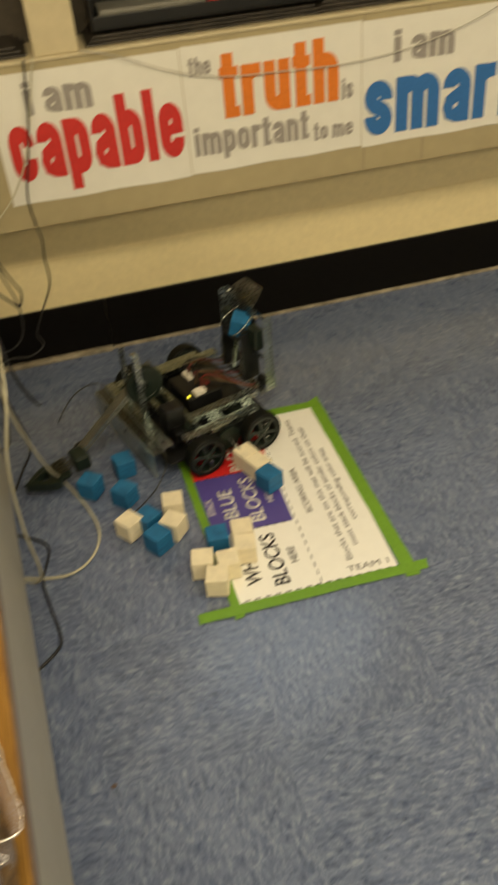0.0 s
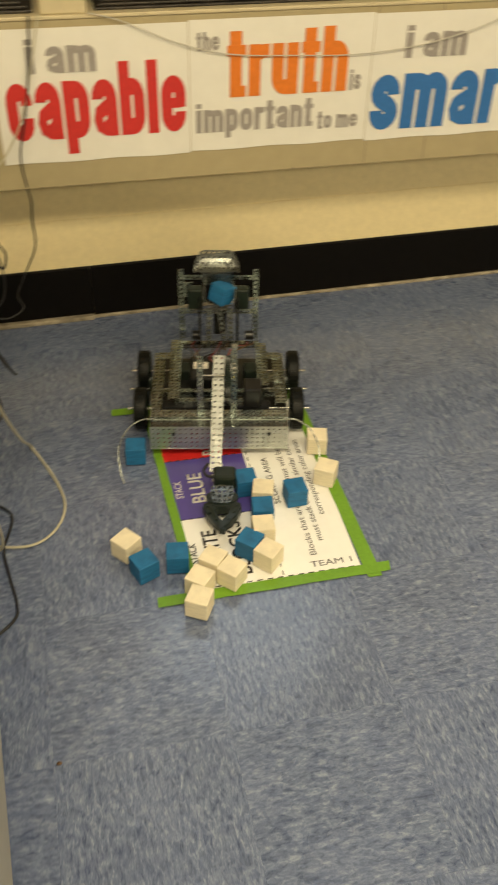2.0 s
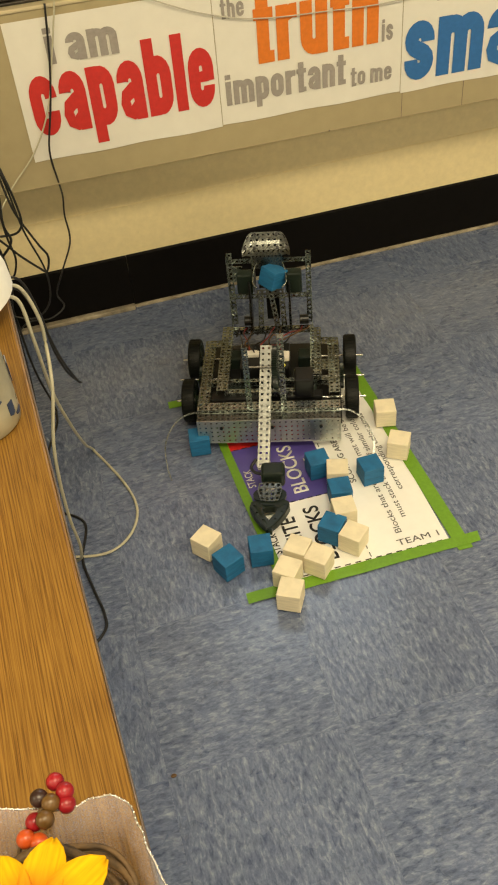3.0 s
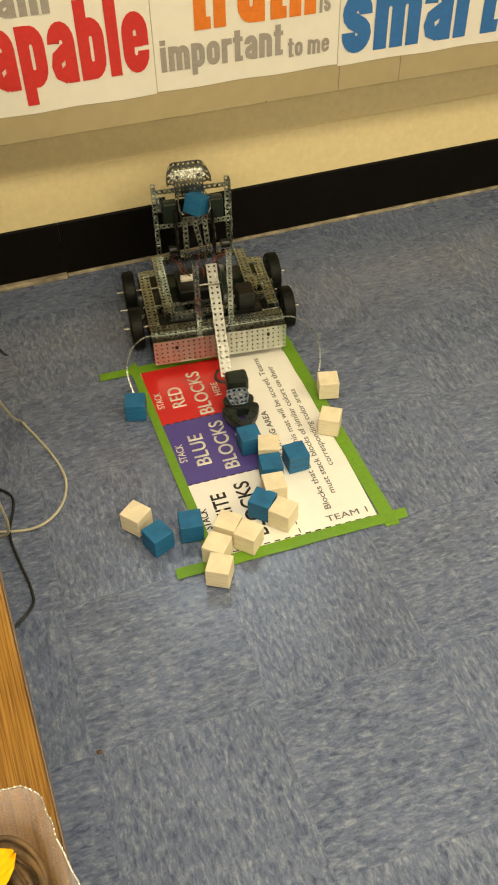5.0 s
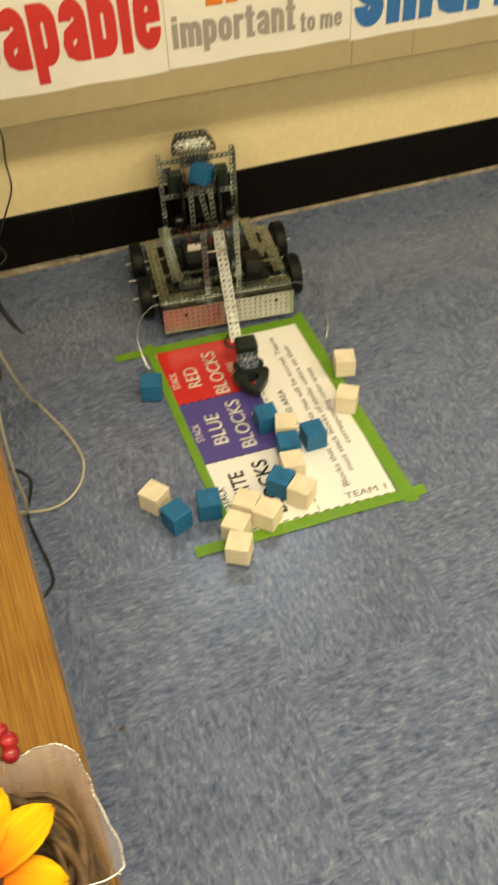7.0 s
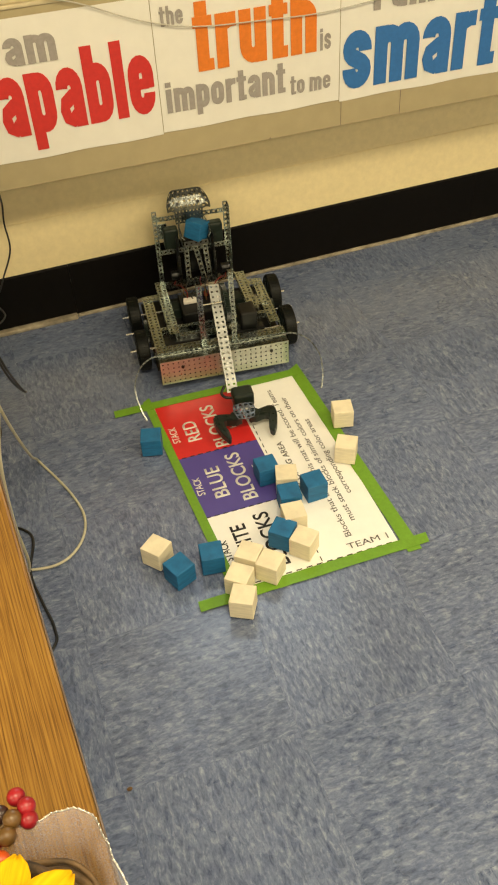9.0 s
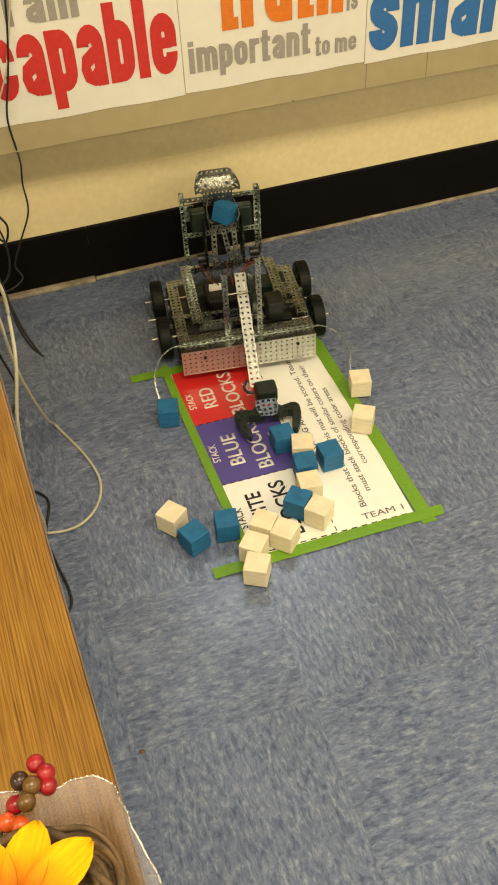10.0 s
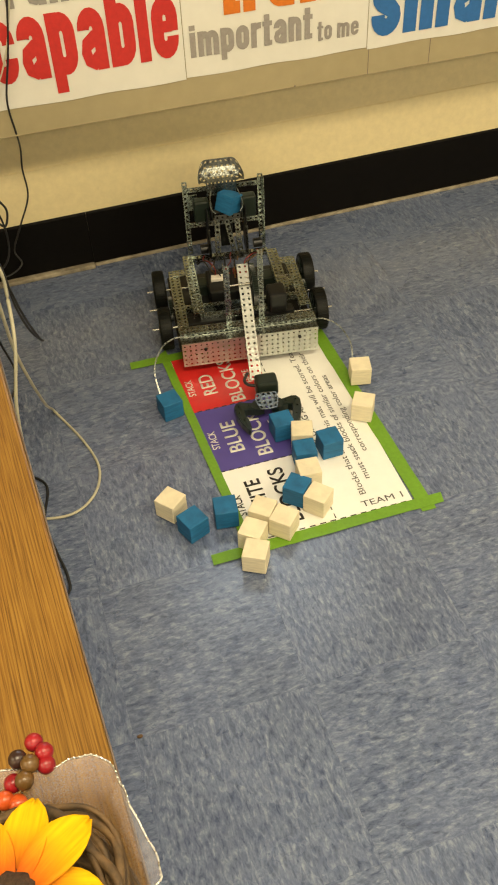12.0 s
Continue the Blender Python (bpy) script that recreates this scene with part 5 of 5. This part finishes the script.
def finger(side):
    """One jaw in plan as it stands open, its pivot at the origin."""
    outline = [(0.010, 0.011), (-0.012, 0.010), (-0.040, 0.016), (-0.051, 0.013), (-0.056, 0.002), (-0.053, -0.022), (-0.043, -0.050), (-0.031, -0.070), (-0.026, -0.071),
               (-0.023, -0.062), (-0.026, -0.043), (-0.033, -0.026), (-0.034, -0.014), (-0.026, -0.010), (-0.004, -0.014), (0.010, -0.009)]
    bm = bmesh.new()
    lo = [bm.verts.new((-side * x, y, 0)) for x, y in outline]
    hi = [bm.verts.new((-side * x, y, 0.020 - 0.08 * abs(y + 0.01))) for x, y in outline]
    n = len(outline)
    for i in range(n):
        bm.faces.new((lo[i], lo[(i + 1) % n], hi[(i + 1) % n], hi[i]))
    bm.faces.new(lo[::-1])
    bm.faces.new(hi)
    bmesh.ops.recalc_face_normals(bm, faces=bm.faces[:])
    es = [e for e in bm.edges if all(v in hi for v in e.verts)]
    bmesh.ops.bevel(bm, geom=es, offset=0.0018, segments=2, affect="EDGES")
    for xx, yy in ((-0.004, 0.000), (-0.024, 0.003), (-0.046, 0.002), (-0.045, -0.018), (-0.037, -0.040)):
        top = 0.0205 - 0.08 * abs(yy + 0.01)
        cyl(bm, 0.0030, 0.0024, top - 0.006, top + 0.0014, 8, pose(-side * xx, yy, 0))
    return bm


FINGERS = []
for s in (-1, 1):
    f = part("claw_finger", finger(s), M_GREEN_PLASTIC, robot, "pointed dark green claw jaw")
    f.matrix_basis = pose(s * 0.018 + 0.006, -0.172, 0.016)
    FINGERS.append((f, s))

# springy side feelers
for s in (-1, 1):
    line = smooth_line([(s * 0.150, 0.022, 0.094), (s * 0.180, 0.020, 0.092), (s * 0.210, 0.000, 0.080), (s * 0.228, -0.036, 0.056), (s * 0.224, -0.074, 0.026), (s * 0.214, -0.098, 0.004)], 7)
    bm = bmesh.new()
    rows_ = []
    for i, p in enumerate(line):
        d = (line[min(i + 1, len(line) - 1)] - line[max(i - 1, 0)]).normalized()
        side = d.cross(Vector((0.0, -0.6, 0.8))).normalized()
        rows_.append([bm.verts.new(p + side * w) for w in (-0.0016, -0.0006, 0.0006, 0.0016)])
    for i in range(len(line) - 1):
        for j in range(3):
            if j == 1 and i % 2 == 1:
                continue
            bm.faces.new((rows_[i][j], rows_[i][j + 1], rows_[i + 1][j + 1], rows_[i + 1][j]))
    shell(bm, 0.0009)
    part("feeler", bm, M_HOOD, robot, "thin bent perforated steel feeler")

# the block that rides in the cradle
rider = part("toy_block", rounded_block(S, 0.0016), M_BLUE_BLOCK)
tagged(rider, "blue stained wooden cube block lying tilted in the robot cradle", "block", "scattered wooden blocks")
RIDER_AT = pose(0.004, 0.339, 0.2125, -6, 14, 0) @ pose(0, 0, 0, 0, 0, 47)

# ---- ceiling lamps ----
for lx, ly in TROFFERS:
    t_ = tagged(empty("ceiling_light", pose(lx, ly, 2.70)), "recessed warm white fluorescent ceiling light", "ceiling light", "ceiling lights")
    part("diffuser", boxed((-0.59, -0.29, -0.012), (0.59, 0.29, 0.0)), M_DIFFUSER, t_)
    bm = bmesh.new()
    for lo, hi in (((-0.62, -0.32, -0.015), (0.62, -0.292, 0.10)), ((-0.62, 0.292, -0.015), (0.62, 0.32, 0.10)), ((-0.62, -0.292, -0.015), (-0.592, 0.292, 0.10)), ((0.592, -0.292, -0.015), (0.62, 0.292, 0.10))):
        box(bm, lo, hi)
    part("frame", bm, M_SHADE, t_)

# ---- wall blocks and floor tiles, piece by piece ----
BW, BH = 0.4064, 0.2032
bm = boxed((-BW / 2 + 0.00005, 0.006, -BH / 2 + 0.0012), (BW / 2 - 0.00005, 0.0155, BH / 2 - 0.0012))
bmesh.ops.bevel(bm, geom=[e for e in bm.edges if abs(e.verts[0].co.x - e.verts[1].co.x) > 0.1], offset=0.0018, segments=2, affect="EDGES")
first = part("block", bm, M_BLOCKWALL, wall_north)
n_made = 0
for row in range(14):
    for col in range(-5, 9):
        m = pose(0.05 + (col + (0.5 if row % 2 else 0.0)) * BW, -0.0016 if row == 1 else 0.0, (row + 0.5) * BH + 0.102 - BH)
        in_window = m.translation.z + BH / 2 > WZ0 and m.translation.z - BH / 2 < WZ1 and m.translation.x + BW / 2 > WX0 and m.translation.x - BW / 2 < WX1
        if row == 0 or m.translation.z > 2.7 or in_window:
            continue
        ob = first if n_made == 0 else new("block", first.data)
        ob.parent = wall_north
        ob.matrix_basis = m
        n_made += 1

TS = 0.3048
bm = boxed((-TS / 2 + 0.00005, -TS / 2 + 0.00005, -0.0029), (TS / 2 - 0.00005, TS / 2 - 0.00005, 0.0))
first = part("tile", bm, M_FLOOR, floor)
rnd = random.Random(5)
n_made = 0
for i in range(-6, 9):
    for j in range(0, 12):
        ob = first if n_made == 0 else new("tile", first.data)
        ob.parent = floor
        ob.matrix_basis = pose(-0.19 + (i + 0.5) * TS, -1.065 + (3.5 - j) * TS, 0, 0, 0, 90 * ((i + j) % 2) + 180 * rnd.randrange(2))
        n_made += 1


# ---- what moves ----
ROBOT_WAY = [
    (0, -0.024, -0.488, -72.1),
    (0.1, -0.024, -0.488, -72.1),
    (0.3, -0.020, -0.479, -73.5),
    (0.7, -0.021, -0.490, -73.1),
    (1, 0.052, -0.475, -69.3),
    (1.2, 0.073, -0.492, -63.0),
    (1.5, 0.108, -0.591, -39.8),
    (1.7, 0.196, -0.668, -17.2),
    (2, 0.234, -0.659, -11.1),
    (2.5, 0.213, -0.674, -15.7),
    (2.7, 0.189, -0.684, -18.6),
    (3.4, 0.205, -0.665, -17.0),
    (4.3, 0.250, -0.585, -12.2),
    (4.5, 0.257, -0.552, -11.1),
    (5, 0.294, -0.492, -6.1),
    (5.5, 0.296, -0.445, -5.0),
    (6, 0.297, -0.432, -5.0),
    (6.5, 0.293, -0.441, -5.5),
    (7, 0.294, -0.441, -5.3),
    (7.2, 0.295, -0.441, -5.3),
    (9, 0.294, -0.429, -5.8),
    (9.5, 0.293, -0.419, -5.8),
    (9.65, 0.293, -0.421, -5.9),
    (10, 0.279, -0.526, -7.2),
    (10.5, 0.277, -0.539, -7.6),
    (11, 0.278, -0.547, -7.3),
    (11.5, 0.277, -0.548, -7.5),
    (12, 0.276, -0.545, -8.0),
]


def motions():
    rows = [(t, pose(x, y, 0.0033, 0, 0, yaw)) for t, x, y, yaw in ROBOT_WAY]
    walk(robot, rows)
    walk(rider, [(t, m @ RIDER_AT) for t, m in rows])
    for w, sx, sy in WHEELS:
        roll, out = 0.0, []
        for k, (t, m) in enumerate(rows):
            if k:
                p = rows[k - 1][1]
                step = (m @ Vector((sx, sy, 0))) - (p @ Vector((sx, sy, 0)))
                ahead = m.to_3x3() @ Vector((0, -1, 0))
                roll += max(-80.0, min(80.0, math.degrees(step.dot(ahead) / WHEEL_R)))
            out.append((t, pose(sx, sy, WHEEL_R, roll)))
        walk(w, out)
    for f, s in FINGERS:
        shut = pose(s * -0.013 + 0.006, -0.192, 0.016 + 0.001 * s, 0, 0, -s * 15)
        spread = pose(s * 0.018 + 0.006, -0.176, 0.016, 0, 0, s * 4)
        walk(f, [(0.0, shut), (7.4, shut), (8.6, spread), (12.0, spread)])
    for lift, (ob, way, y0, y1) in enumerate(BLOCKS):
        rows = []
        t0, t1 = 1.3, 1.9
        for t, x, y, *turned in way:
            k = min(1.0, max(0.0, (t - t0) / (t1 - t0)))
            rows.append((t, pose(x + 0.0006, y + 0.003, 0.0036 + 0.0002 * lift, 0, 0, turned[0] if turned else y0 + (y1 - y0) * k)))
        walk(ob, rows)


motions()
